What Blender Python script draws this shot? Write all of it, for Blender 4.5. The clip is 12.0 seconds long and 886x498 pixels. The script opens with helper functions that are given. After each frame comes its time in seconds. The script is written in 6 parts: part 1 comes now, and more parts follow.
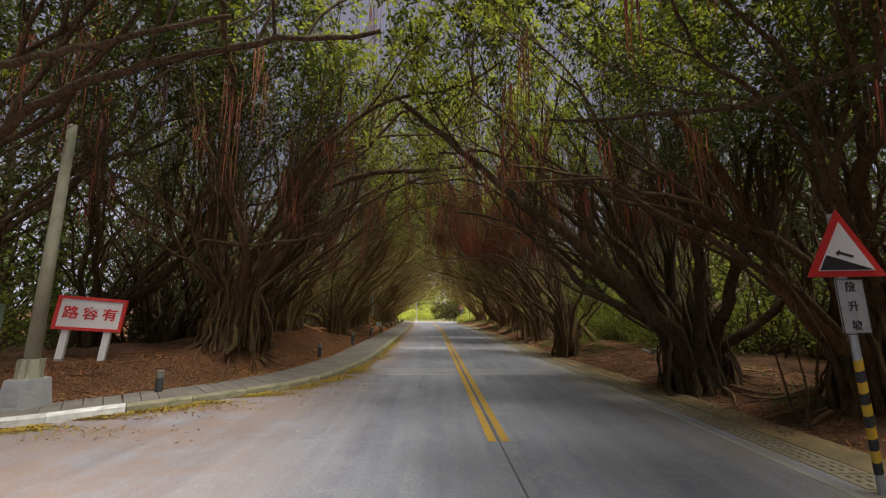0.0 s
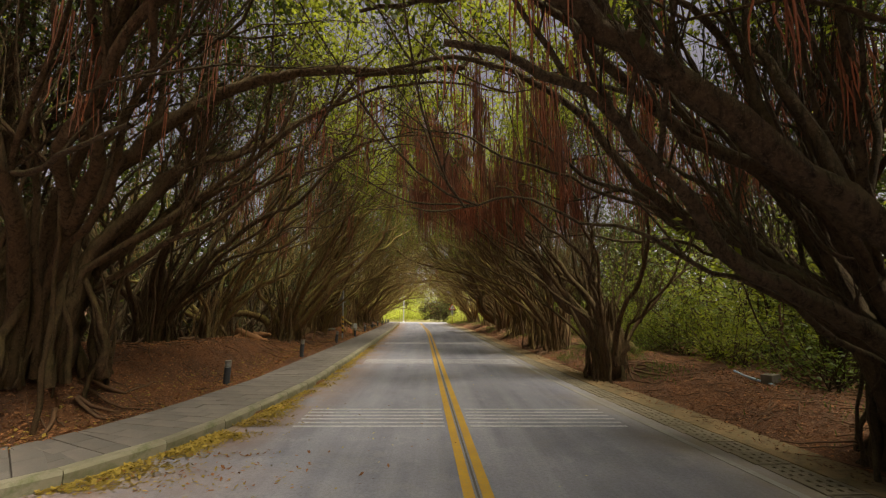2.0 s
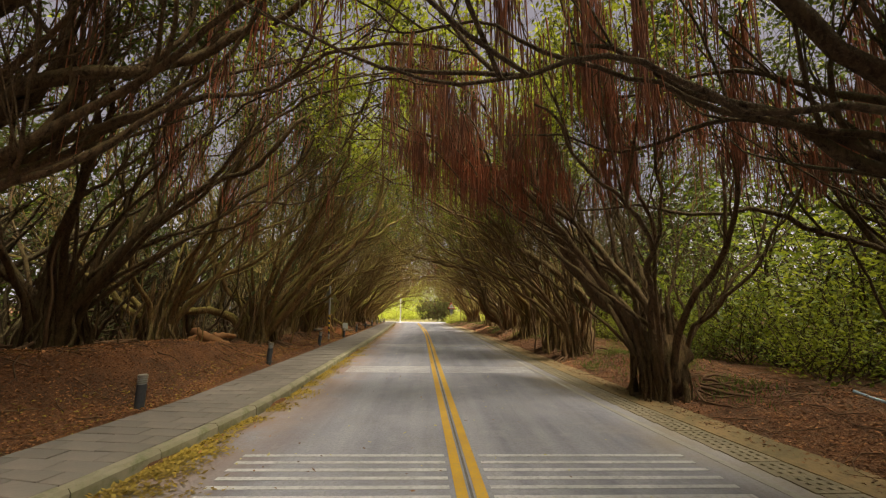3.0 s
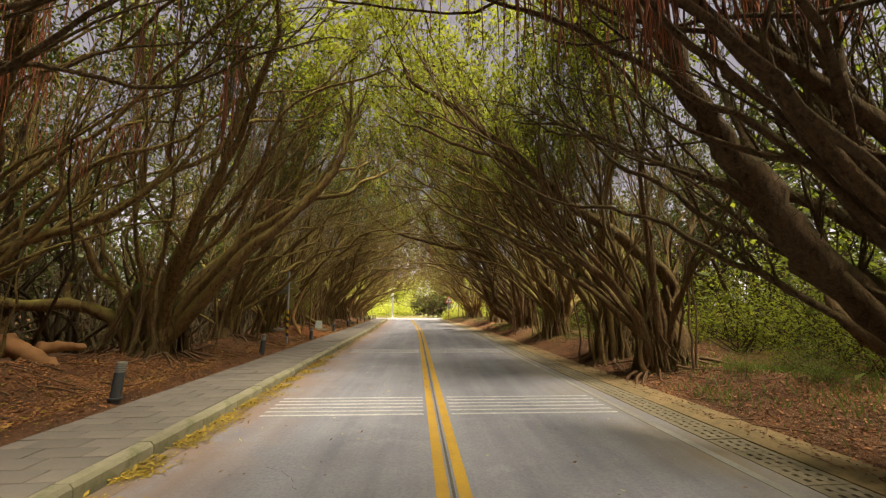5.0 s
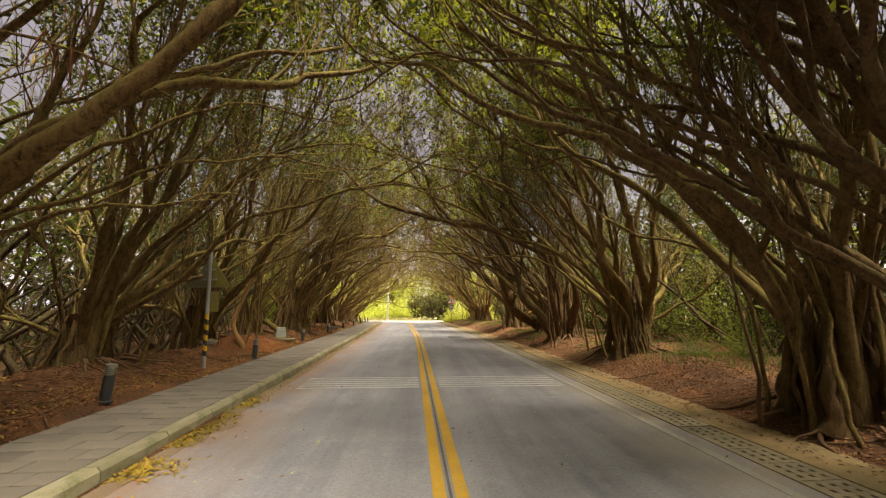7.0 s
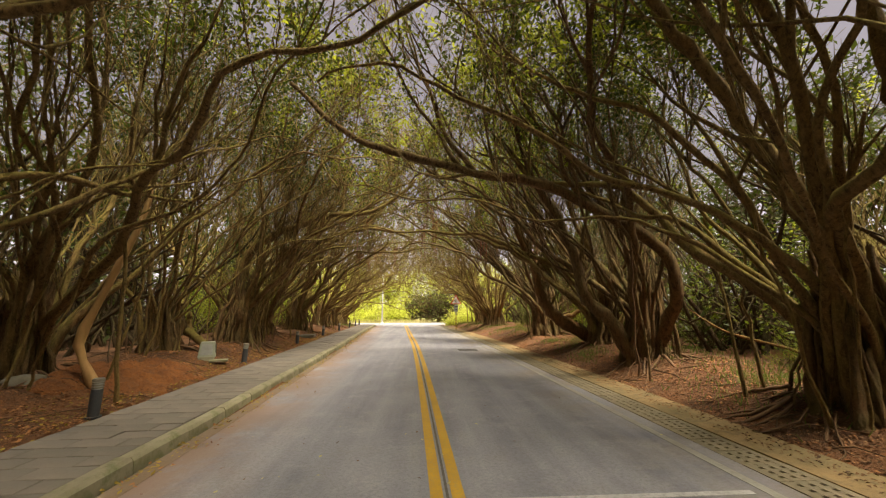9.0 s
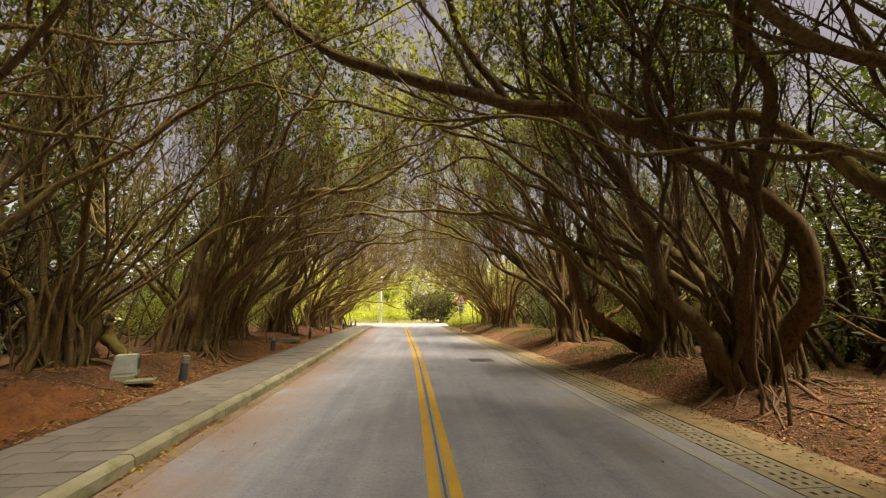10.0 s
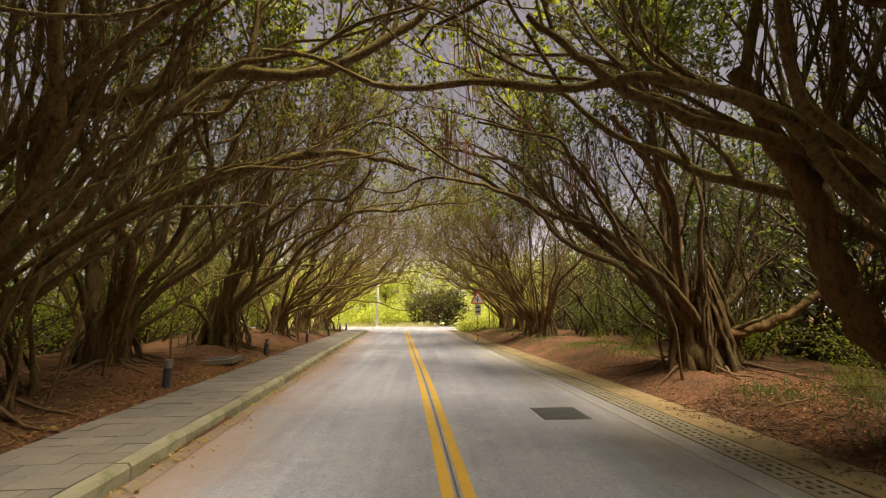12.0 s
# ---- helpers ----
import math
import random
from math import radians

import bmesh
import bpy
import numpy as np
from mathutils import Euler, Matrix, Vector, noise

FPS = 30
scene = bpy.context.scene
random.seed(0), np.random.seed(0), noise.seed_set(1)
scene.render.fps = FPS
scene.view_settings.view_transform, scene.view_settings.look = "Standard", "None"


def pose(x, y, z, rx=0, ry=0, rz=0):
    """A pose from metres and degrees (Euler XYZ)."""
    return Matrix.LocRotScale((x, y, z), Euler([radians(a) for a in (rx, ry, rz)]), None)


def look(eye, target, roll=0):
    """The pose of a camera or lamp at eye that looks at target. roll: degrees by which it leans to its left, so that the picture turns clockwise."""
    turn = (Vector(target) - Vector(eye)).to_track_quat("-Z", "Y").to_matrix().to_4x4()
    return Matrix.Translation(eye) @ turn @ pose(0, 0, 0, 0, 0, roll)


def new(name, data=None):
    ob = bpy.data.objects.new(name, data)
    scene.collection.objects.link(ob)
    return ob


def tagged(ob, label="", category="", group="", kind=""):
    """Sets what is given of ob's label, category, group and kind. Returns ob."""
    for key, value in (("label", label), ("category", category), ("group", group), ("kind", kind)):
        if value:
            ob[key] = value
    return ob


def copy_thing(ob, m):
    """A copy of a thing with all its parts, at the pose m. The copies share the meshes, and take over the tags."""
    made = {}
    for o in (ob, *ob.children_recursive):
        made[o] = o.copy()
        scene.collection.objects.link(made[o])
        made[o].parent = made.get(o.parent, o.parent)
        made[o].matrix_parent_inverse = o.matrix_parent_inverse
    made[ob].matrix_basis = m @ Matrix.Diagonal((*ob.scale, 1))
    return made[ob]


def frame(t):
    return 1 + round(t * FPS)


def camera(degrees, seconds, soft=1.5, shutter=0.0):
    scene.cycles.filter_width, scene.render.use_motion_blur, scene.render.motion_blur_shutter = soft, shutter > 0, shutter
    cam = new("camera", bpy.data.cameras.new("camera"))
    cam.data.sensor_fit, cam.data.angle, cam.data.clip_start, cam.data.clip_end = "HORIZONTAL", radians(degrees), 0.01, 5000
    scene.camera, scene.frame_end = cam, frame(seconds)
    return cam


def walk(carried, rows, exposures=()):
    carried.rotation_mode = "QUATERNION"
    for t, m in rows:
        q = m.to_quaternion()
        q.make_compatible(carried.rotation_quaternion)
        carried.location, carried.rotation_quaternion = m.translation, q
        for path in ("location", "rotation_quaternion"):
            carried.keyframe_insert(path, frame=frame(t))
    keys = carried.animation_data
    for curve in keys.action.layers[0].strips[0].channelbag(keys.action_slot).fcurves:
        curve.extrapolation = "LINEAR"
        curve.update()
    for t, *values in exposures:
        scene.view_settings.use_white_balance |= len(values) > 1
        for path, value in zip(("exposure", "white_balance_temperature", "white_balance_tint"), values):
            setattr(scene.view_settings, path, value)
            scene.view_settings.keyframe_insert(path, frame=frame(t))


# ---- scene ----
cam = camera(100.0, 12.0, soft=1.2)
PATH = [
    (0.0, -0.057, -0.001, 1.931, -0.19, 9.28, -0.17),
    (0.5, -0.008, 1.252, 1.938, -0.56, 9.22, -0.17),
    (1.0, 0.088, 2.564, 1.935, -0.86, 9.23, -0.32),
    (1.5, 0.179, 3.833, 1.932, -1.21, 9.28, -0.33),
    (2.0, 0.202, 5.089, 1.919, -1.61, 9.27, -0.44),
    (2.5, 0.222, 6.345, 1.875, -1.59, 9.20, -0.55),
    (3.0, 0.195, 7.670, 1.830, -1.92, 9.23, -0.65),
    (5.0, 0.241, 12.936, 1.674, -2.65, 8.63, -0.07),
    (5.5, 0.155, 14.315, 1.672, -3.00, 8.70, -0.22),
    (6.0, 0.124, 15.801, 1.654, -3.22, 8.64, -0.09),
    (6.5, 0.123, 17.174, 1.646, -3.11, 8.82, -0.14),
    (7.0, 0.102, 18.586, 1.648, -2.98, 8.82, 0.05),
    (9.0, -0.054, 24.099, 1.730, -3.35, 8.84, 0.13),
    (9.5, -0.108, 25.563, 1.725, -3.43, 8.89, -0.02),
    (10.0, -0.125, 27.063, 1.729, -3.29, 8.81, -0.05),
    (10.5, -0.232, 28.577, 1.724, -3.50, 8.81, -0.01),
    (11.0, -0.318, 30.131, 1.718, -3.61, 8.85, 0.07),
    (11.5, -0.386, 31.725, 1.716, -3.39, 8.98, -0.22),
    (12.0, -0.461, 33.280, 1.719, -3.30, 8.95, -0.19),
]
walk(cam, [(t, pose(x, y, z, 90 + pitch, roll, yaw)) for t, x, y, z, yaw, pitch, roll in PATH],
     [(0.0, 0.2, 6300, 10), (1.0, 0.2, 6700, 10), (3.0, 0.6, 7400, 10), (5.0, 0.85, 7600, 10), (7.0, 0.95, 7800, 10), (9.0, 0.92, 7800, 10), (12.0, 0.57, 7750, 10)])

# ---- world, sun, exposure ----
world = bpy.data.worlds.new("overcast_sky")
scene.world = world
world.use_nodes = True
wn, wl = world.node_tree.nodes, world.node_tree.links
wn.clear()
sky = wn.new("ShaderNodeTexSky")
sky.sky_type, sky.sun_disc = "NISHITA", False
sky.sun_elevation, sky.sun_rotation = radians(67), radians(130)
sky.dust_density, sky.air_density, sky.altitude = 4.0, 1.0, 50
bg_sky, bg_cloud, mixer, wout = (wn.new("ShaderNodeBackground"), wn.new("ShaderNodeBackground"), wn.new("ShaderNodeAddShader"), wn.new("ShaderNodeOutputWorld"))
bg_sky.inputs["Strength"].default_value = 0.015
bg_cloud.inputs["Color"].default_value = (0.84, 0.79, 0.95, 1)
wgeo, wsep, wfall = (wn.new("ShaderNodeTexCoord"), wn.new("ShaderNodeSeparateXYZ"), wn.new("ShaderNodeMapRange"))
wfall.inputs["From Min"].default_value, wfall.inputs["From Max"].default_value = 0.3, 0.1
wfall.inputs["To Min"].default_value, wfall.inputs["To Max"].default_value = 0.22, 0.65
wl.new(wgeo.outputs["Generated"], wsep.inputs[0])
wl.new(wsep.outputs["Z"], wfall.inputs["Value"])
wl.new(wfall.outputs[0], bg_cloud.inputs["Strength"])
wl.new(sky.outputs[0], bg_sky.inputs["Color"])
wl.new(bg_sky.outputs[0], mixer.inputs[0])
wl.new(bg_cloud.outputs[0], mixer.inputs[1])
wl.new(mixer.outputs[0], wout.inputs["Surface"])

sun = new("sun", bpy.data.lights.new("sun", "SUN"))
sun.data.energy, sun.data.angle, sun.data.color = 7.5, radians(30), (1.0, 0.94, 0.82)
sun.matrix_world = look((13, 19, 40), (0, 30, 0))

# ---- plan of the road ----


def cen(y):
    """The road's centre line."""
    k = min(y, 47.5)
    c = 0.974 - 0.02824 * k + 0.0000247 * (k + 1.6) ** 2
    if k > 25.0:
        c -= 0.0000308 * (k - 25.0) ** 3
    return c - 0.057 * max(0.0, y - 47.5)


def rise(y):
    """The road's height: it sinks slightly towards the far end."""
    return -0.000237 * max(0.0, min(y, 72.0) - 30.3) ** 2


KERB_Y = (-12.0, 2.5, 4.8, 5.7, 6.4, 6.9, 7.35, 7.95, 8.7, 9.6, 10.6, 11.8, 13.7, 15.0)
KERB_X = (-60.0, -30.0, -11.5, -8.6, -7.1, -6.55, -6.05, -5.35, -4.6, -3.8, -3.32, -3.06, -2.86, -2.735)


def left_edge(y):
    if y < 15.0:
        return float(np.interp(y, KERB_Y, KERB_X))
    if y > 66.0:
        return cen(66.0) - 3.29 - (y - 66.0) * 2.2
    return cen(y) - 3.29


def right_edge(y):
    w = 3.19 + 0.46 * (1.0 - smooth(7.0, 17.0, y)) + 0.35 * smooth(54.0, 66.0, y)
    if y > 67.5:
        return cen(67.5) + w + (y - 67.5) * 2.0
    return cen(y) + w


def smooth(a, b, v):
    k = min(1.0, max(0.0, (v - a) / (b - a)))
    return k * k * (3 - 2 * k)


def land(x, y):
    """Height of the natural ground."""
    dl, dr = left_edge(y) - x, x - right_edge(y)
    z = rise(y)
    n = noise.noise(Vector((x * 0.45, y * 0.45, 3.1))) * 0.5 + noise.noise(Vector((x * 1.4, y * 1.4, 7.7))) * 0.22
    if dl > 0:
        top = 0.25 + 0.7 * smooth(6.5, 11.0, y) - 0.48 * smooth(16.5, 21.0, y)
        top *= 1.0 - 0.75 * smooth(55.0, 64.0, y)
        b = smooth(1.85, 3.3, dl)
        back = smooth(4.5, 9.0, dl)
        z += 0.13 * smooth(1.6, 1.74, dl) * (1.0 - smooth(1.8, 3.0, dl)) * smooth(15.5, 18.5, y) * (1.0 - smooth(24.5, 28.0, y))
        z -= 0.8 * smooth(3.3, 4.6, dl) * smooth(23.0, 25.5, y) * (1.0 - smooth(32.5, 35.0, y))
        return z + 0.05 + 0.1 * smooth(1.5, 1.75, dl) + b * (top - 0.1) * (1 - 0.55 * back) + n * 0.42 * b * (1 - 0.5 * smooth(60, 66, y)) + 0.04 * n * smooth(1.9, 2.3, dl)
    if dr > 0:
        b = smooth(1.0, 2.6, dr)
        top = 0.42 * (1.0 - 0.5 * smooth(58.0, 66.0, y))
        return z - 0.06 + 0.1 * smooth(0.6, 0.82, dr) + b * top + n * 0.3 * b
    return z - 0.10


# ---- materials ----


def shader(name):
    m = bpy.data.materials.new(name)
    m.use_nodes = True
    nt = m.node_tree
    return m, nt.nodes, nt.links, nt.nodes["Principled BSDF"]


def noise_node(nodes, links, coord, scale, detail=6.0, rough=0.6):
    n = nodes.new("ShaderNodeTexNoise")
    n.inputs["Scale"].default_value, n.inputs["Detail"].default_value, n.inputs["Roughness"].default_value = scale, detail, rough
    links.new(coord, n.inputs["Vector"])
    return n.outputs["Fac"]


def remap(nodes, links, value, lo, hi):
    r = nodes.new("ShaderNodeMapRange")
    r.inputs["From Min"].default_value, r.inputs["From Max"].default_value = lo, hi
    links.new(value, r.inputs["Value"])
    return r.outputs[0]


def blend(nodes, links, fac, a, b, kind="MIX"):
    m = nodes.new("ShaderNodeMix")
    m.data_type, m.blend_type = "RGBA", kind
    for sock, v in ((m.inputs["Factor"], fac), (m.inputs[6], a), (m.inputs[7], b)):
        if isinstance(v, (int, float)):
            sock.default_value = v
        elif isinstance(v, tuple):
            sock.default_value = (*v, 1)
        else:
            links.new(v, sock)
    return m.outputs[2]


def surface(name, a, b, c, big=1.0, fine=18.0, rough=0.85, bump=0.3, spread=0.0, squash=(1, 1, 1), metal=0.0, relief=0.02, amount=0.6):
    """A weathered surface: a and b mixed at the big scale, c in fine spots; spread varies the pieces one by one."""
    m, nodes, links, p = shader(name)
    tc = nodes.new("ShaderNodeTexCoord")
    mp = nodes.new("ShaderNodeMapping")
    mp.inputs["Scale"].default_value = squash
    links.new(tc.outputs["Object"], mp.inputs["Vector"])
    v = mp.outputs[0]
    f1 = remap(nodes, links, noise_node(nodes, links, v, big), 0.36, 0.64)
    f2n = noise_node(nodes, links, v, fine, 8.0, 0.7)
    f2 = remap(nodes, links, f2n, 0.48, 0.72)
    col = blend(nodes, links, f1, a, b)
    sc = nodes.new("ShaderNodeMath")
    sc.operation = "MULTIPLY"
    sc.inputs[1].default_value = amount
    links.new(f2, sc.inputs[0])
    col = blend(nodes, links, sc.outputs[0], col, c)
    if spread:
        info = nodes.new("ShaderNodeObjectInfo")
        geo = nodes.new("ShaderNodeNewGeometry")
        add = nodes.new("ShaderNodeMath")
        add.operation = "ADD"
        links.new(info.outputs["Random"], add.inputs[0])
        links.new(geo.outputs["Random Per Island"], add.inputs[1])
        fr = nodes.new("ShaderNodeMath")
        fr.operation = "FRACT"
        links.new(add.outputs[0], fr.inputs[0])
        hsv = nodes.new("ShaderNodeHueSaturation")
        lo = remap(nodes, links, fr.outputs[0], 0.0, 1.0)
        mr = lo.node
        mr.inputs["To Min"].default_value, mr.inputs["To Max"].default_value = 1.0 - spread, 1.0 + spread
        links.new(lo, hsv.inputs["Value"])
        links.new(col, hsv.inputs["Color"])
        col = hsv.outputs[0]
    links.new(col, p.inputs["Base Color"])
    p.inputs["Roughness"].default_value = rough
    p.inputs["Metallic"].default_value = metal
    bp = nodes.new("ShaderNodeBump")
    bp.inputs["Strength"].default_value, bp.inputs["Distance"].default_value = bump, relief
    links.new(f2n, bp.inputs["Height"])
    links.new(bp.outputs[0], p.inputs["Normal"])
    return m


def bark(name, brown, grey, moss_light, amount):
    """Streaked bark; its mossy olive upper sides also paint the light on the limbs' tops."""
    m, nodes, links, p = shader(name)
    tc = nodes.new("ShaderNodeTexCoord")
    mp = nodes.new("ShaderNodeMapping")
    mp.inputs["Scale"].default_value = (1, 1, 0.22)
    links.new(tc.outputs["Object"], mp.inputs["Vector"])
    streak = noise_node(nodes, links, mp.outputs[0], 16.0, 8.0, 0.7)
    crust = noise_node(nodes, links, tc.outputs["Object"], 34.0, 6.0, 0.75)
    patch = remap(nodes, links, noise_node(nodes, links, tc.outputs["Object"], 0.9), 0.35, 0.65)
    col = blend(nodes, links, patch, brown, grey)
    col = blend(nodes, links, remap(nodes, links, streak, 0.44, 0.66), col, tuple(0.25 * k for k in brown))
    col = blend(nodes, links, remap(nodes, links, crust, 0.5, 0.75), col, tuple(1.5 * k for k in grey))
    geo = nodes.new("ShaderNodeNewGeometry")
    sep = nodes.new("ShaderNodeSeparateXYZ")
    links.new(geo.outputs["Normal"], sep.inputs[0])
    mo = nodes.new("ShaderNodeMath")
    mo.operation = "MULTIPLY"
    links.new(remap(nodes, links, sep.outputs["Z"], -0.35, 0.75), mo.inputs[0])
    links.new(remap(nodes, links, noise_node(nodes, links, tc.outputs["Object"], 2.2), 0.33, 0.56), mo.inputs[1])
    ms = nodes.new("ShaderNodeMath")
    ms.operation = "MULTIPLY"
    ms.inputs[1].default_value = amount
    links.new(mo.outputs[0], ms.inputs[0])
    col = blend(nodes, links, ms.outputs[0], col, moss_light)
    links.new(col, p.inputs["Base Color"])
    p.inputs["Roughness"].default_value = 0.9
    p.inputs["Specular IOR Level"].default_value = 0.25
    bp = nodes.new("ShaderNodeBump")
    bp.inputs["Strength"].default_value, bp.inputs["Distance"].default_value = 1.0, 0.06
    hs = nodes.new("ShaderNodeMath")
    hs.operation = "MULTIPLY_ADD"
    hs.inputs[1].default_value = 0.35
    links.new(crust, hs.inputs[0])
    links.new(streak, hs.inputs[2])
    links.new(hs.outputs[0], bp.inputs["Height"])
    links.new(bp.outputs[0], p.inputs["Normal"])
    return m


def leafy(name, dark, light, through_col, glow=0.35, rough=0.55):
    """Leaves that let light through, each one a little different."""
    m, nodes, links, p = shader(name)
    geo = nodes.new("ShaderNodeNewGeometry")
    tc = nodes.new("ShaderNodeTexCoord")
    big = remap(nodes, links, noise_node(nodes, links, tc.outputs["Object"], 0.6, 3.0), 0.35, 0.65)
    c1 = blend(nodes, links, geo.outputs["Random Per Island"], dark, light)
    c2 = blend(nodes, links, 0.5, c1, blend(nodes, links, big, dark, light))
    links.new(c2, p.inputs["Base Color"])
    p.inputs["Roughness"].default_value = rough
    p.inputs["Specular IOR Level"].default_value = 0.35
    tr = nodes.new("ShaderNodeBsdfTranslucent")
    links.new(blend(nodes, links, 0.6, c2, through_col), tr.inputs["Color"])
    mx = nodes.new("ShaderNodeMixShader")
    mx.inputs[0].default_value = glow
    links.new(p.outputs[0], mx.inputs[1])
    links.new(tr.outputs[0], mx.inputs[2])
    links.new(mx.outputs[0], nodes["Material Output"].inputs["Surface"])
    return m


BARK = bark("bark_olive", (0.195, 0.112, 0.045), (0.255, 0.165, 0.07), (0.26, 0.225, 0.055), 0.9)
BARK_RED = bark("bark_red_brown", (0.16, 0.078, 0.034), (0.16, 0.108, 0.052), (0.14, 0.13, 0.035), 0.55)
BARK_ORANGE = bark("bark_orange_brown", (0.27, 0.125, 0.045), (0.20, 0.11, 0.05), (0.16, 0.13, 0.04), 0.5)
# umber and dark bark carry the shade on near trees and the wood in their colour
BARK_SHADE_UMBER = bark("bark_shade_umber", (0.115, 0.062, 0.03), (0.13, 0.085, 0.045), (0.12, 0.11, 0.03), 0.5)
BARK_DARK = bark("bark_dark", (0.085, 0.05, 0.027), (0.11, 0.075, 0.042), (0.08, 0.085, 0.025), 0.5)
ROOT = surface("aerial_root", (0.31, 0.085, 0.034), (0.15, 0.065, 0.038), (0.36, 0.16, 0.075), 1.2, 9.0, 0.9, 0.2, 0.35)
ROOT_TAN = surface("ground_root", (0.17, 0.09, 0.042), (0.12, 0.07, 0.035), (0.06, 0.035, 0.02), 2.0, 18.0, 0.9, 0.7, amount=0.8)
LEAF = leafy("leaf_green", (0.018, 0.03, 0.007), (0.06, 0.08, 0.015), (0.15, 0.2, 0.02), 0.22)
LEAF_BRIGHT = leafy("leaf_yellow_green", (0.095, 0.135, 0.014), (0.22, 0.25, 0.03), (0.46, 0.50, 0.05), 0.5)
LEAF_SHRUB = leafy("leaf_shrub", (0.04, 0.065, 0.014), (0.135, 0.175, 0.03), (0.3, 0.38, 0.04), 0.36)
LEAF_DRY = leafy("leaf_dry", (0.09, 0.034, 0.014), (0.56, 0.25, 0.1), (0.2, 0.1, 0.04), 0.1, 0.8)
LEAF_BROWN = leafy("leaf_brown", (0.045, 0.024, 0.013), (0.36, 0.19, 0.09), (0.12, 0.06, 0.03), 0.1, 0.8)
LEAF_YELLOW = leafy("leaf_yellow", (0.13, 0.085, 0.025), (0.50, 0.36, 0.06), (0.5, 0.4, 0.05), 0.15, 0.7)
SOIL = surface("leaf_litter_soil", (0.125, 0.06, 0.03), (0.25, 0.108, 0.044), (0.045, 0.026, 0.015), 1.3, 22.0, 0.95, 1.0, relief=0.09, amount=0.85)


def road_surface():
    """Worn concrete: mottled, streaked along the wheel tracks, with reddish silt washed in from the left side."""
    m, nodes, links, p = shader("road_concrete")
    uv = nodes.new("ShaderNodeUVMap")
    uv.uv_map = "plan"
    tc = nodes.new("ShaderNodeTexCoord")
    mp = nodes.new("ShaderNodeMapping")
    mp.inputs["Scale"].default_value = (2.2, 0.12, 1)
    links.new(tc.outputs["Object"], mp.inputs["Vector"])
    streak = remap(nodes, links, noise_node(nodes, links, mp.outputs[0], 1.0, 5.0), 0.35, 0.68)
    blotch = remap(nodes, links, noise_node(nodes, links, tc.outputs["Object"], 0.55, 7.0, 0.65), 0.38, 0.66)
    grit = noise_node(nodes, links, tc.outputs["Object"], 26.0, 9.0, 0.85)
    col = blend(nodes, links, blotch, (0.185, 0.19, 0.242), (0.28, 0.286, 0.342))
    k = nodes.new("ShaderNodeMath")
    k.operation = "MULTIPLY"
    k.inputs[1].default_value = 0.75
    links.new(streak, k.inputs[0])
    col = blend(nodes, links, k.outputs[0], col, (0.38, 0.386, 0.44))
    scuff = nodes.new("ShaderNodeMath")
    scuff.operation = "MULTIPLY"
    scuff.inputs[1].default_value = 0.7
    links.new(remap(nodes, links, noise_node(nodes, links, tc.outputs["Object"], 2.6, 9.0, 0.75), 0.5, 0.72), scuff.inputs[0])
    col = blend(nodes, links, scuff.outputs[0], col, (0.46, 0.455, 0.49))
    damp = nodes.new("ShaderNodeMath")
    damp.operation = "MULTIPLY"
    damp.inputs[1].default_value = 0.55
    links.new(remap(nodes, links, noise_node(nodes, links, tc.outputs["Object"], 1.3, 9.0, 0.8), 0.52, 0.7), damp.inputs[0])
    col = blend(nodes, links, damp.outputs[0], col, (0.15, 0.145, 0.15))
    g = nodes.new("ShaderNodeMath")
    g.operation = "MULTIPLY"
    g.inputs[1].default_value = 0.7
    links.new(remap(nodes, links, grit, 0.45, 0.7), g.inputs[0])
    col = blend(nodes, links, g.outputs[0], col, (0.115, 0.11, 0.11))
    sep = nodes.new("ShaderNodeSeparateXYZ")
    links.new(uv.outputs[0], sep.inputs[0])
    edge = remap(nodes, links, sep.outputs["X"], 1.5, 0.3)
    si = nodes.new("ShaderNodeMath")
    si.operation = "MULTIPLY"
    links.new(edge, si.inputs[0])
    links.new(remap(nodes, links, noise_node(nodes, links, tc.outputs["Object"], 0.8, 6.0, 0.7), 0.33, 0.54), si.inputs[1])
    sk = nodes.new("ShaderNodeMath")
    sk.operation = "MULTIPLY"
    sk.inputs[1].default_value = 0.85
    links.new(si.outputs[0], sk.inputs[0])
    col = blend(nodes, links, sk.outputs[0], col, (0.28, 0.185, 0.14))
    tan = remap(nodes, links, sep.outputs["Y"], 1.3, 0.2)
    ti = nodes.new("ShaderNodeMath")
    ti.operation = "MULTIPLY"
    links.new(tan, ti.inputs[0])
    links.new(remap(nodes, links, noise_node(nodes, links, tc.outputs["Object"], 0.5, 5.0), 0.35, 0.65), ti.inputs[1])
    tk = nodes.new("ShaderNodeMath")
    tk.operation = "MULTIPLY"
    tk.inputs[1].default_value = 0.8
    links.new(ti.outputs[0], tk.inputs[0])
    col = blend(nodes, links, tk.outputs[0], col, (0.26, 0.20, 0.11))
    links.new(col, p.inputs["Base Color"])
    p.inputs["Roughness"].default_value = 0.78
    bp = nodes.new("ShaderNodeBump")
    bp.inputs["Strength"].default_value, bp.inputs["Distance"].default_value = 0.25, 0.01
    links.new(grit, bp.inputs["Height"])
    links.new(bp.outputs[0], p.inputs["Normal"])
    return m


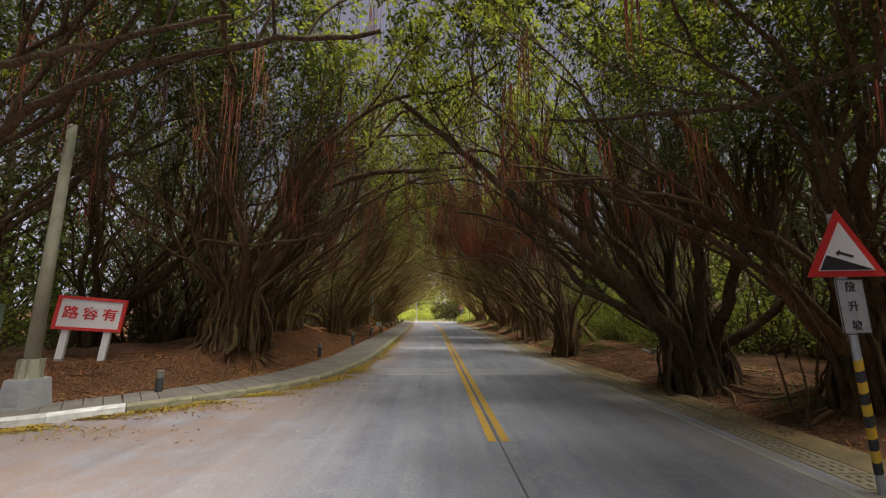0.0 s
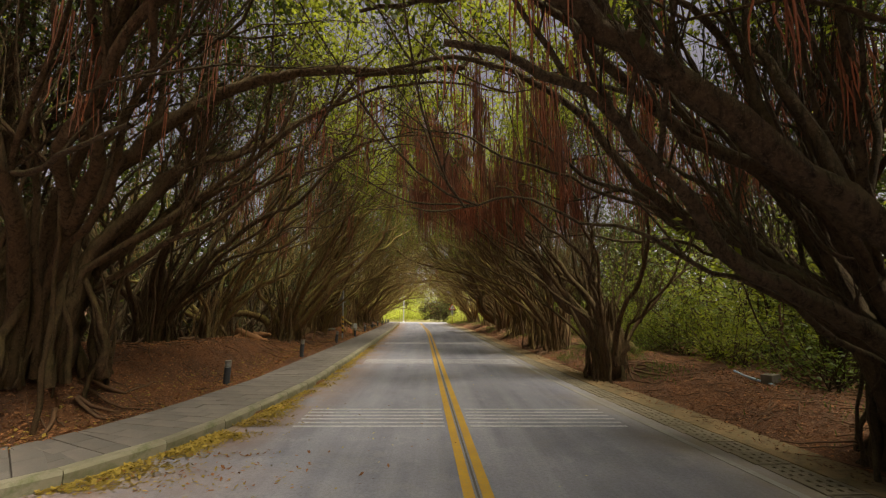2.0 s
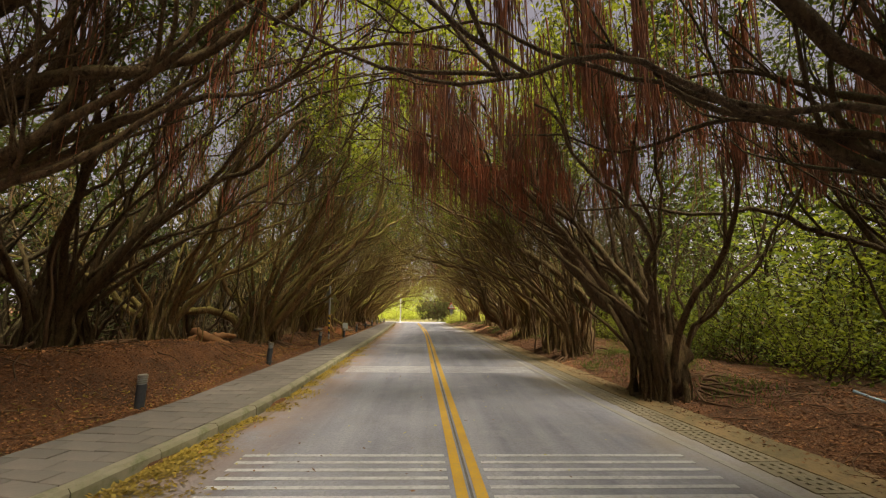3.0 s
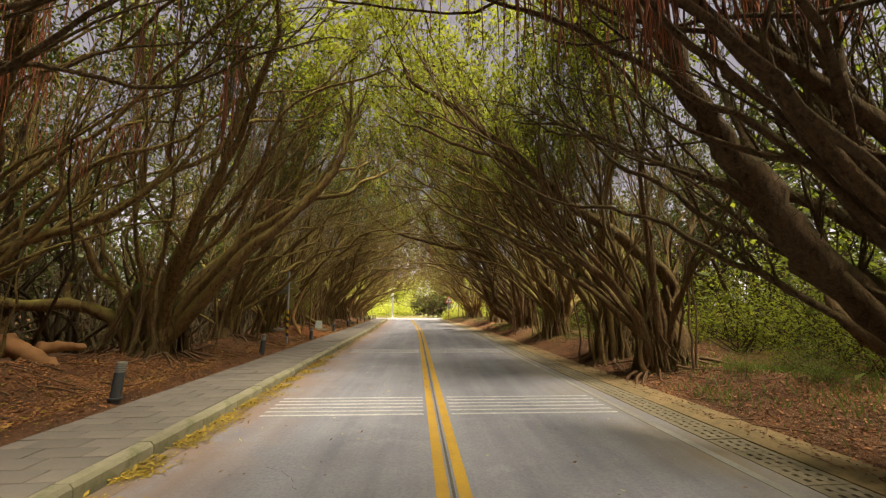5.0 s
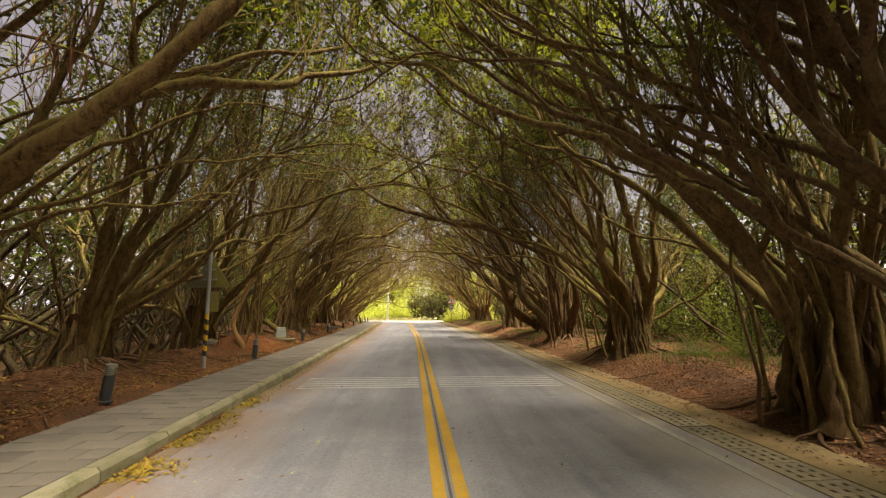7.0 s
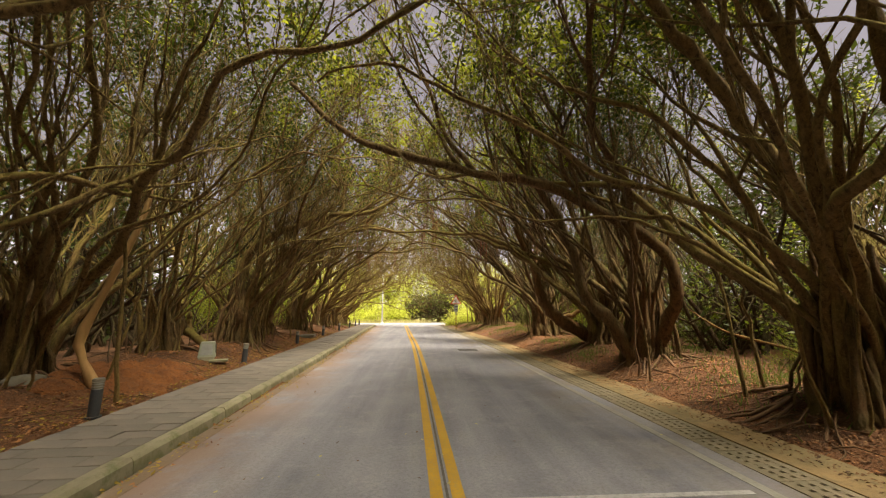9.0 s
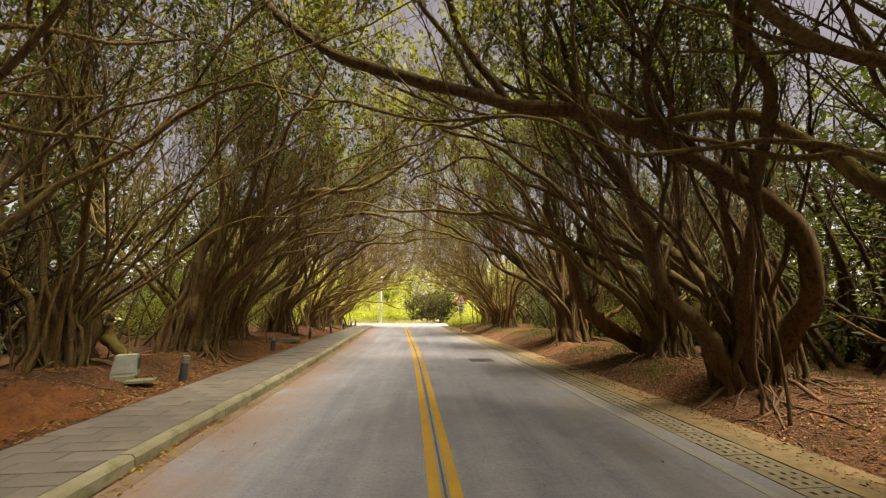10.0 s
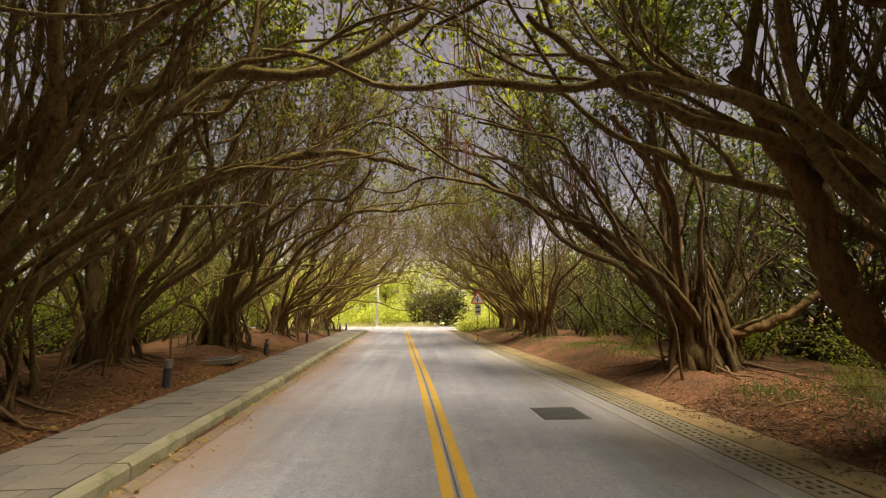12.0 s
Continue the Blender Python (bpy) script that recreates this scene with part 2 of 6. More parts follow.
CONCRETE = road_surface()
KERB = surface("kerb_concrete", (0.31, 0.285, 0.205), (0.22, 0.205, 0.13), (0.10, 0.125, 0.035), 1.1, 6.0, 0.9, 0.5, 0.16, amount=0.8)
KERB_WHITE = surface("kerb_white_paint", (0.7, 0.7, 0.68), (0.55, 0.55, 0.53), (0.3, 0.29, 0.25), 2.0, 9.0, 0.8, 0.3, 0.1)
PAVER = surface("sidewalk_paver", (0.15, 0.138, 0.125), (0.2, 0.172, 0.148), (0.10, 0.095, 0.07), 1.2, 20.0, 0.85, 0.25, 0.13, amount=0.45)
BED = surface("paver_bed", (0.12, 0.11, 0.09), (0.15, 0.13, 0.105), (0.08, 0.075, 0.06), 3.0, 30.0, 0.95, 0.3)
TAN = surface("verge_concrete", (0.16, 0.125, 0.06), (0.31, 0.21, 0.10), (0.085, 0.07, 0.04), 0.9, 9.0, 0.9, 0.6, amount=0.75)
HOLE_BLOCK = surface("drain_block", (0.20, 0.175, 0.12), (0.25, 0.21, 0.14), (0.12, 0.10, 0.065), 1.5, 16.0, 0.9, 0.4, 0.12)
YELLOW = surface("yellow_paint", (0.60, 0.36, 0.04), (0.52, 0.31, 0.05), (0.34, 0.28, 0.17), 2.5, 22.0, 0.7, 0.15, amount=0.65)
EDGE = surface("faded_edge_paint", (0.36, 0.35, 0.32), (0.28, 0.265, 0.235), (0.2, 0.19, 0.16), 1.2, 14.0, 0.8, 0.15, amount=0.6)
WHITE = surface("white_paint", (0.58, 0.58, 0.6), (0.44, 0.44, 0.46), (0.26, 0.26, 0.28), 2.2, 16.0, 0.7, 0.1, amount=0.9)
SEAM = surface("joint_filler", (0.11, 0.10, 0.095), (0.15, 0.14, 0.13), (0.07, 0.065, 0.06), 3.0, 20.0, 0.9, 0.1)
SILT = surface("gutter_silt", (0.22, 0.155, 0.105), (0.26, 0.20, 0.15), (0.15, 0.11, 0.08), 1.3, 20.0, 0.95, 0.3)
METAL = surface("galvanised_steel", (0.36, 0.38, 0.40), (0.44, 0.45, 0.46), (0.25, 0.25, 0.25), 3.0, 25.0, 0.5, 0.1, metal=0.5, amount=0.3)
BOLLARD = surface("bollard_paint", (0.035, 0.04, 0.05), (0.05, 0.055, 0.06), (0.09, 0.085, 0.075), 3.0, 25.0, 0.55, 0.1, amount=0.4)
LOUVRE = surface("bollard_head", (0.20, 0.19, 0.16), (0.26, 0.24, 0.2), (0.12, 0.11, 0.1), 4.0, 30.0, 0.6, 0.1, amount=0.4)
RED = surface("sign_red", (0.62, 0.03, 0.025), (0.54, 0.03, 0.03), (0.4, 0.05, 0.04), 2.0, 12.0, 0.45, 0.05, amount=0.3)
SIGN_WHITE = surface("sign_white", (0.76, 0.76, 0.78), (0.68, 0.68, 0.70), (0.55, 0.55, 0.55), 2.0, 12.0, 0.5, 0.05, amount=0.25)
SIGN_BLACK = surface("sign_black", (0.02, 0.02, 0.022), (0.03, 0.03, 0.03), (0.05, 0.05, 0.05), 3.0, 16.0, 0.5, 0.05)
SIGN_YELLOW = surface("sign_yellow", (0.70, 0.42, 0.02), (0.62, 0.38, 0.03), (0.4, 0.28, 0.06), 3.0, 16.0, 0.5, 0.05, amount=0.3)
SIGN_OLIVE = surface("sign_back_olive", (0.20, 0.19, 0.13), (0.26, 0.24, 0.16), (0.13, 0.12, 0.07), 2.0, 12.0, 0.7, 0.1)
SIGN_DULL = surface("sign_back_yellow", (0.24, 0.20, 0.04), (0.19, 0.17, 0.05), (0.12, 0.11, 0.04), 2.0, 12.0, 0.7, 0.1)
BOX_GREEN = surface("box_green", (0.30, 0.35, 0.28), (0.37, 0.41, 0.33), (0.15, 0.17, 0.10), 3.0, 14.0, 0.7, 0.15, amount=0.4)
POLE = surface("pole_concrete", (0.24, 0.23, 0.17), (0.31, 0.30, 0.22), (0.14, 0.15, 0.07), 0.8, 10.0, 0.85, 0.25, amount=0.5)
BOX_GREY = surface("box_grey", (0.30, 0.31, 0.32), (0.38, 0.38, 0.39), (0.2, 0.2, 0.19), 3.0, 14.0, 0.7, 0.15, amount=0.4)
GLASS_DULL = surface("dull_glass", (0.34, 0.37, 0.36), (0.42, 0.45, 0.43), (0.25, 0.26, 0.24), 3.0, 8.0, 0.2, 0.05, amount=0.4)
WOOD_RAW = surface("raw_wood", (0.42, 0.20, 0.08), (0.34, 0.17, 0.07), (0.2, 0.11, 0.05), 1.6, 16.0, 0.85, 0.5, squash=(1, 1, 0.3))
WOOD_PALE = surface("pale_bare_wood", (0.52, 0.32, 0.13), (0.44, 0.26, 0.11), (0.3, 0.18, 0.08), 1.6, 16.0, 0.85, 0.5, squash=(1, 1, 0.3))
ORANGE_SOIL = surface("orange_soil", (0.36, 0.13, 0.035), (0.22, 0.085, 0.03), (0.10, 0.045, 0.02), 2.6, 20.0, 0.95, 1.0, relief=0.09, amount=0.8)
STONE = surface("grey_stone", (0.20, 0.18, 0.14), (0.15, 0.135, 0.10), (0.09, 0.09, 0.06), 2.0, 14.0, 0.9, 0.4)
IRON = surface("drain_iron", (0.06, 0.06, 0.065), (0.09, 0.09, 0.09), (0.12, 0.1, 0.08), 4.0, 24.0, 0.6, 0.2, amount=0.4)
PIPE_BLUE = surface("pipe_plastic", (0.35, 0.55, 0.70), (0.45, 0.62, 0.74), (0.3, 0.32, 0.3), 3.0, 12.0, 0.45, 0.05, amount=0.3)
STRAW = leafy("dry_grass", (0.42, 0.38, 0.16), (0.62, 0.56, 0.28), (0.6, 0.55, 0.25), 0.3, 0.8)
GRASS = leafy("verge_grass", (0.06, 0.11, 0.02), (0.17, 0.23, 0.05), (0.3, 0.36, 0.06), 0.3, 0.7)
GREEN_BOX = surface("green_cabinet", (0.30, 0.42, 0.36), (0.36, 0.47, 0.40), (0.2, 0.27, 0.22), 2.0, 12.0, 0.5, 0.05, amount=0.3)

# leaves and lawn at the tunnel's end: strong sunlight put into pale colours
LEAF_PAINTED_SUN = leafy("leaf_painted_sun", (0.40, 0.46, 0.06), (0.64, 0.68, 0.16), (0.8, 0.85, 0.16), 0.5)
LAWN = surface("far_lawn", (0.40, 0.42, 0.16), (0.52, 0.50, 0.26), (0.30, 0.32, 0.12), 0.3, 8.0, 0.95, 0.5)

# ---- mesh helpers ----


def mesh_object(name, verts, quads, mat, parent=None, label="", smooth_shade=True):
    me = bpy.data.meshes.new(name)
    verts = np.asarray(verts, dtype=np.float32).reshape(-1, 3)
    quads = np.asarray(quads, dtype=np.int32).reshape(-1, 4)
    me.vertices.add(len(verts))
    me.vertices.foreach_set("co", verts.ravel())
    me.loops.add(quads.size)
    me.loops.foreach_set("vertex_index", quads.ravel())
    me.polygons.add(len(quads))
    me.polygons.foreach_set("loop_start", np.arange(0, quads.size, 4, dtype=np.int32))
    me.polygons.foreach_set("use_smooth", np.full(len(quads), smooth_shade))
    me.update(calc_edges=True)
    me.materials.append(mat)
    ob = new(name, me)
    ob.parent = parent
    if label:
        ob["label"] = label
    return ob


class Buf:
    """Gathers quads."""

    def __init__(self):
        self.v, self.f, self.n = [], [], 0

    def add(self, v, f):
        v = np.asarray(v).reshape(-1, 3)
        self.v.append(v)
        self.f.append(np.asarray(f).reshape(-1, 4) + self.n)
        self.n += len(v)

    def tubes(self, paths, radii, sides, lumps=0.0, rng=None):
        """Paths (m, n, 3), radii (m, n)."""
        m, n, _ = paths.shape
        t = np.gradient(paths, axis=1)
        t /= np.linalg.norm(t, axis=2, keepdims=True) + 1e-9
        mean = t.mean(axis=1)
        ref = np.where(np.abs(mean[:, 2:3]) < 0.75, np.array([[0.0, 0, 1]]), np.array([[0.9, 0.44, 0]]))[:, None, :]
        a = np.cross(t, ref)
        a /= np.linalg.norm(a, axis=2, keepdims=True) + 1e-9
        b = np.cross(t, a)
        ang = np.arange(sides) * 2 * math.pi / sides
        ring = a[:, :, None, :] * np.cos(ang)[None, None, :, None] + b[:, :, None, :] * np.sin(ang)[None, None, :, None]
        r = radii[:, :, None]
        if lumps:
            r = r * (1 + lumps * rng.uniform(-1, 1, (m, n, sides)))
        v = paths[:, :, None, :] + ring * (r[..., None] if lumps else r[..., None])
        i = (np.arange(m)[:, None, None] * n + np.arange(n - 1)[None, :, None]) * sides
        k = np.arange(sides)[None, None, :]
        k2 = (k + 1) % sides
        f = np.stack([i + k, i + k2, i + sides + k2, i + sides + k], axis=-1)
        self.add(v, f)

    def leaves(self, at, size, rng, droop=0.3, width=0.45):
        """A folded leaf at each place."""
        m = len(at)
        az = rng.uniform(0, 2 * math.pi, m)
        el = rng.uniform(-0.9, 0.6, m) - droop
        d = np.stack([np.cos(az) * np.cos(el), np.sin(az) * np.cos(el), np.sin(el)], 1)
        up = rng.normal(0, 0.5, (m, 3)) + np.array([0, 0, 1.0])
        s = np.cross(d, up)
        s /= np.linalg.norm(s, axis=1, keepdims=True) + 1e-9
        nrm = np.cross(s, d)
        L = (size * rng.uniform(0.65, 1.25, m))[:, None]
        v = np.stack([at, at + d * L * 0.5 + s * L * width * 0.5 + nrm * L * 0.1, at + d * L, at + d * L * 0.5 - s * L * width * 0.5 + nrm * L * 0.1], 1)
        self.add(v, np.arange(m * 4).reshape(m, 4))

    def box(self, x0, x1, y0, y1, z0, z1):
        v = [(x, y, z) for z in (z0, z1) for y in (y0, y1) for x in (x0, x1)]
        self.add(v, [(0, 2, 3, 1), (4, 5, 7, 6), (0, 1, 5, 4), (2, 6, 7, 3), (0, 4, 6, 2), (1, 3, 7, 5)])

    def make(self, name, mat, parent=None, label="", smooth_shade=True):
        return mesh_object(name, np.concatenate(self.v), np.concatenate(self.f), mat, parent, label, smooth_shade)


def part(name, bm, mat, parent=None, label="", smooth_shade=False):
    me = bpy.data.meshes.new(name)
    if smooth_shade:
        for f in bm.faces:
            f.smooth = True
    bm.to_mesh(me)
    bm.free()
    me.materials.append(mat)
    ob = new(name, me)
    ob.parent = parent
    if label:
        ob["label"] = label
    return ob


def bm_box(sx, sy, sz, at=(0, 0, 0), bevel=0.0, bm=None):
    bm = bm or bmesh.new()
    got = bmesh.ops.create_cube(bm, size=1, matrix=Matrix.Translation(at) @ Matrix.Diagonal((sx, sy, sz, 1)))
    if bevel:
        edges = list({e for v in got["verts"] for e in v.link_edges})
        bmesh.ops.bevel(bm, geom=edges, offset=bevel, segments=2, affect="EDGES", profile=0.6)
    return bm


def bm_cyl(r1, r2, h, at=(0, 0, 0), seg=20, bm=None, bevel=0.0, m=None):
    bm = bm or bmesh.new()
    got = bmesh.ops.create_cone(bm, cap_ends=True, segments=seg, radius1=r1, radius2=r2, depth=h, matrix=m or Matrix.Translation((at[0], at[1], at[2] + h / 2)))
    if bevel:
        ring = [e for e in {e for v in got["verts"] for e in v.link_edges} if abs(e.verts[0].co.z - e.verts[1].co.z) < 1e-5]
        bmesh.ops.bevel(bm, geom=ring, offset=bevel, segments=2, affect="EDGES")
    return bm


def bm_prism(outline, depth, bevel=0.0, y=0.0):
    """A plate in the x-z plane from its outline, of that depth along y."""
    bm = bmesh.new()
    f = bm.faces.new([bm.verts.new((p[0], y, p[1])) for p in outline])
    ext = bmesh.ops.extrude_face_region(bm, geom=[f])
    bmesh.ops.translate(bm, vec=(0, depth, 0), verts=[e for e in ext["geom"] if isinstance(e, bmesh.types.BMVert)])
    bmesh.ops.recalc_face_normals(bm, faces=bm.faces)
    if bevel:
        bmesh.ops.bevel(bm, geom=list(bm.edges), offset=bevel, segments=1, affect="EDGES")
    return bm


def anchor(name, m, label, category, group=""):
    ob = new(name)
    ob.empty_display_size = 0.2
    ob.matrix_world = m
    return tagged(ob, label, category, group)


# ---- ground ----
xs = np.concatenate([[-400, -200, -110, -70, -48, -36, -28, -22, -18, -16], np.arange(-14.5, 14.6, 0.25), [16, 18, 22, 28, 36, 48, 70, 110, 200, 400]])
ys = np.concatenate([[-300, -120, -60, -30, -18, -12], np.arange(-8, 72, 0.4), [74, 78, 84, 92, 104, 125, 160, 220, 320, 500]])
gv = np.array([(x, y, land(float(x), float(y))) for y in ys for x in xs])
nx = len(xs)
gi = (np.arange(len(ys) - 1)[:, None] * nx + np.arange(nx - 1)[None, :]).ravel()
ground = mesh_object("ground", gv, np.stack([gi, gi + 1, gi + nx + 1, gi + nx], 1), SOIL)
tagged(ground, "red-brown soil covered with fallen leaves", "ground", kind="structure")

# ---- road ----
ry = np.concatenate([np.arange(-10, 16, 0.4), np.arange(16, 66, 1.0), np.arange(66, 80.1, 0.7)])
rv, rf = [], []
for y in ry:
    a, b = left_edge(float(y)) + (0.05 if y < 66 else 0), right_edge(float(y)) + 0.12
    for k in range(17):
        rv.append((a + (b - a) * k / 16, y, rise(float(y))))
for j in range(len(ry) - 1):
    for k in range(16):
        o = j * 17 + k
        rf.append((o, o + 1, o + 18, o + 17))
road = mesh_object("road", rv, rf, CONCRETE)
plan = road.data.uv_layers.new(name="plan")
for lp in road.data.loops:
    co = road.data.vertices[lp.vertex_index].co
    plan.data[lp.index].uv = (co.x - left_edge(co.y) if co.y > 10 else 0.5 + max(0.0, co.x + 3.6) * 0.4, right_edge(co.y) - co.x)
tagged(road, "grey worn concrete road surface", "road", kind="structure")


def strip(name, off0, off1, y0, y1, lift, mat, label, step=1.0, base=cen):
    b = Buf()
    yy = np.arange(y0, y1 + 1e-6, step)
    v = []
    for y in yy:
        y = float(y)
        for o, dz in ((off0, 0.001), (off0, lift), (off1, lift), (off1, 0.001)):
            v.append((base(y) + o, y, rise(y) + dz))
    f = [(j * 4 + k, j * 4 + k + 1, j * 4 + k + 5, j * 4 + k + 4) for j in range(len(yy) - 1) for k in range(3)]
    b.add(v, f)
    ob = b.make(name, mat, smooth_shade=False)
    return tagged(ob, label, "road marking", kind="structure")


strip("yellow_line", -0.165, -0.045, 5.9, 67.4, 0.005, YELLOW, "solid worn yellow line painted on the concrete road")
strip("yellow_line", 0.035, 0.155, 5.9, 67.4, 0.005, YELLOW, "solid worn yellow line painted on the concrete road")
strip("centre_joint", -0.018, 0.008, -8.0, 67.4, 0.004, SEAM, "dark filled joint along the middle of the road")
strip("edge_line", -0.22, -0.11, 3.0, 66.0, 0.005, EDGE, "thin faded pale line along the road's edge", base=right_edge)
strip("gutter_silt", 0.06, 0.26, 11.4, 64.4, 0.004, SILT, "strip of reddish silt washed against the kerb", base=left_edge)

# rumble stripes in groups across both lanes
for g0 in (11.63, 19.0, 26.62):
    for k in range(6):
        for a, b_ in ((-2.72, -0.22), (0.21, 2.86)):
            b = Buf()
            y = g0 + k * 0.213
            c = cen(y)
            b.box(c + a, c + b_, y, y + 0.075, rise(y) + 0.001, rise(y) + 0.006)
            tagged(b.make("rumble_stripe", WHITE, smooth_shade=False), "thin white rumble stripe across the lane", "road marking", "rumble stripes", "structure")
# fine cracks in the concrete
for i, pts in enumerate((((2.05, 22.7), (2.2, 22.6), (2.36, 22.5), (2.5, 22.36)), ((-1.4, 17.2), (-1.1, 17.0), (-0.9, 16.6)), ((-2.4, 6.2), (-2.0, 6.0), (-1.7, 6.1)))):
    b = Buf()
    rc = np.random.default_rng(40 + i)
    pa = np.array(pts)
    t_ = np.linspace(0, 1, 18)
    px, py = np.interp(t_, np.linspace(0, 1, len(pa)), pa[:, 0]) + rc.normal(0, 0.012, 18), np.interp(t_, np.linspace(0, 1, len(pa)), pa[:, 1]) + rc.normal(0, 0.012, 18)
    w = 0.0035 * rc.uniform(0.4, 1.3, 18)
    lo = np.stack([px, py - w, np.array([rise(float(q)) + 0.003 for q in py])], 1)
    hi = np.stack([px, py + w, np.array([rise(float(q)) + 0.003 for q in py])], 1)
    b.add(np.concatenate([lo, hi]), [(k, k + 1, k + 19, k + 18) for k in range(17)])
    tagged(b.make("road_crack", SEAM, smooth_shade=False), "thin dark crack in the concrete road", "crack", "cracks in the road", "structure")

# ---- banyan trees ----


def unit(v):
    return v / (np.linalg.norm(v, axis=-1, keepdims=True) + 1e-9)


def sprout(rng, start, d0, length, n, wander, lift):
    """Wandering paths: (m, n, 3) from starts and directions; lift bends them upwards."""
    m = len(start)
    turn = np.cumsum(rng.normal(0, wander, (m, n - 1, 3)), axis=1)
    ramp = np.linspace(0, 1, n - 1)[None, :, None]
    d = unit(d0[:, None, :] + turn + ramp * np.array([0, 0, 1.0]) * np.asarray(lift).reshape(-1, 1, 1))
    step = (length / (n - 1))[:, None, None]
    p = np.concatenate([np.zeros((m, 1, 3)), np.cumsum(d * step, axis=1)], axis=1) + start[:, None, :]
    return p


def along(rng, paths, radii, per, lo, hi):
    """Places, tangents and radii at random stations of paths, per of them on each."""
    m, n, _ = paths.shape
    s = rng.uniform(lo, hi, (m, per)) * (n - 1)
    i = np.minimum(s.astype(int), n - 2)
    w = (s - i)[..., None]
    r = np.arange(m)[:, None]
    pos = paths[r, i] * (1 - w) + paths[r, i + 1] * w
    tan = unit(paths[r, i + 1] - paths[r, i])
    rad = radii[r, i] * (1 - w[..., 0]) + radii[r, i + 1] * w[..., 0]
    return pos.reshape(-1, 3), tan.reshape(-1, 3), rad.reshape(-1)


def smooth_path(pts, n=18):
    """A rounded path through control points."""
    pts = np.asarray(pts, float)
    m = len(pts)
    t = np.linspace(0, m - 1 - 1e-6, n)
    i = t.astype(int)
    w = (t - i)[:, None]
    ext = np.concatenate([[2 * pts[0] - pts[1]], pts, [2 * pts[-1] - pts[-2]]])
    p0, p1, p2, p3 = ext[i], ext[i + 1], ext[i + 2], ext[i + 3]
    return 0.5 * (2 * p1 + (p2 - p0) * w + (2 * p0 - 5 * p1 + 4 * p2 - p3) * w ** 2 + (3 * p1 - p0 - 3 * p2 + p3) * w ** 3)


def banyan(x, y, side, seed, label, limbs=13, size=1.0, girth=0.42, strands=22, curtain=0, fork=1.3, leaf_mult=1.0, leaf_low=5.2, heroes=(), bark_mat=None, bright=0.34, road_share=0.55, ground_roots=8, reach=1.0, leaf_len=0.105, curtain_to=99.0, low=0.0):
    """A banyan: fused trunk of root strands, arching limbs, branches, twigs, leaves and hanging roots. side +1: the road lies towards +x."""
    rng = np.random.default_rng(seed)
    bark_mat = bark_mat or BARK
    z0 = land(x, y)
    tree = anchor("banyan_tree", Matrix.Translation((x, y, z0 - 0.05)), label, "tree", "banyans along the road")
    o = np.array([x, y, z0 - 0.05])
    # core and root strands
    b = Buf()
    n = 9
    s = np.linspace(0, 1, n)
    core = np.stack([rng.normal(0, 0.05, n).cumsum(), rng.normal(0, 0.05, n).cumsum(), s * (fork + 0.2) - 0.1], 1)
    b.tubes(core[None], (girth * (0.8 - 0.25 * s + 0.12 * np.sin(s * 7 + rng.uniform(0, 6))))[None], 12, 0.2, rng)
    k = int(strands * 2.8)
    ang = rng.uniform(0, 2 * math.pi, k)
    top = rng.uniform(0.7, 1.7, k) * fork
    rr = np.linspace(0, 1, 10)
    spread = girth * (0.5 + (1.1 if side < 0 else 1.5) * rng.uniform(0, 1, k) ** 1.6)
    rad = spread[:, None] + (girth * 0.6 - spread)[:, None] * (rr ** rng.uniform(0.9, 2.4, (k, 1)))
    sw = ang[:, None] + np.cumsum(rng.normal(0, 0.07, (k, 10)), axis=1)
    P = np.stack([np.cos(sw) * rad, np.sin(sw) * rad, rr[None] * top[:, None] - 0.2], -1) + rng.normal(0, 0.022, (k, 10, 3))
    fat = 0.012 + 0.05 * rng.uniform(0, 1, k) ** 2.4
    b.tubes(P, fat[:, None] * (1.15 - 0.4 * rr + 0.7 * (1 - rr) ** 8)[None] * girth / 0.45, 6, 0.16, rng)
    b.make("trunk", BARK_RED if bark_mat is BARK else bark_mat, tree, "fused trunk of many root strands")
    # surface roots
    if ground_roots:
        m, n = int(ground_roots * 2.2), 14
        a0 = rng.uniform(0, 2 * math.pi, m)
        L = rng.uniform(1.0, 3.0, m)
        q = np.linspace(0, 1, n)
        aa = a0[:, None] + np.cumsum(rng.normal(0, 0.24, (m, n)), axis=1)
        st = (L / n)[:, None]
        px = girth * 1.2 * np.cos(a0)[:, None] + np.cumsum(np.cos(aa) * st, axis=1)
        py = girth * 1.2 * np.sin(a0)[:, None] + np.cumsum(np.sin(aa) * st, axis=1)
        pz = np.array([[land(x + px[i, j], y + py[i, j]) - o[2] + 0.01 - 0.05 * q[j] + rng.uniform(0, 0.035) + 0.5 * max(0.0, 0.22 - q[j]) for j in range(n)] for i in range(m)])
        off = np.array([[left_edge(y + py[i, j]) - 1.65 - (x + px[i, j]) if side > 0 else x + px[i, j] - right_edge(y + py[i, j]) - 1.05 for j in range(n)] for i in range(m)])
        pz = np.where(off < 0, pz - 0.35, pz)
        rootp, rootr = np.stack([px, py, pz], -1), rng.uniform(0.009, 0.034, m)[:, None] * (1.15 - 0.95 * q)[None]
        for i in range(m):
            b = Buf()
            b.tubes(rootp[i:i + 1], rootr[i:i + 1], 5, 0.15, rng)
            b.make("surface_root", ROOT_TAN, tree, "pale brown root creeping over the soil")
    # limbs rise from the foot and arch over
    limbs = int(limbs * 1.25)
    N = 34
    paths, radii = [], []
    facing = 0.0 if side > 0 else math.pi
    q = np.linspace(0, 1, N - 1)
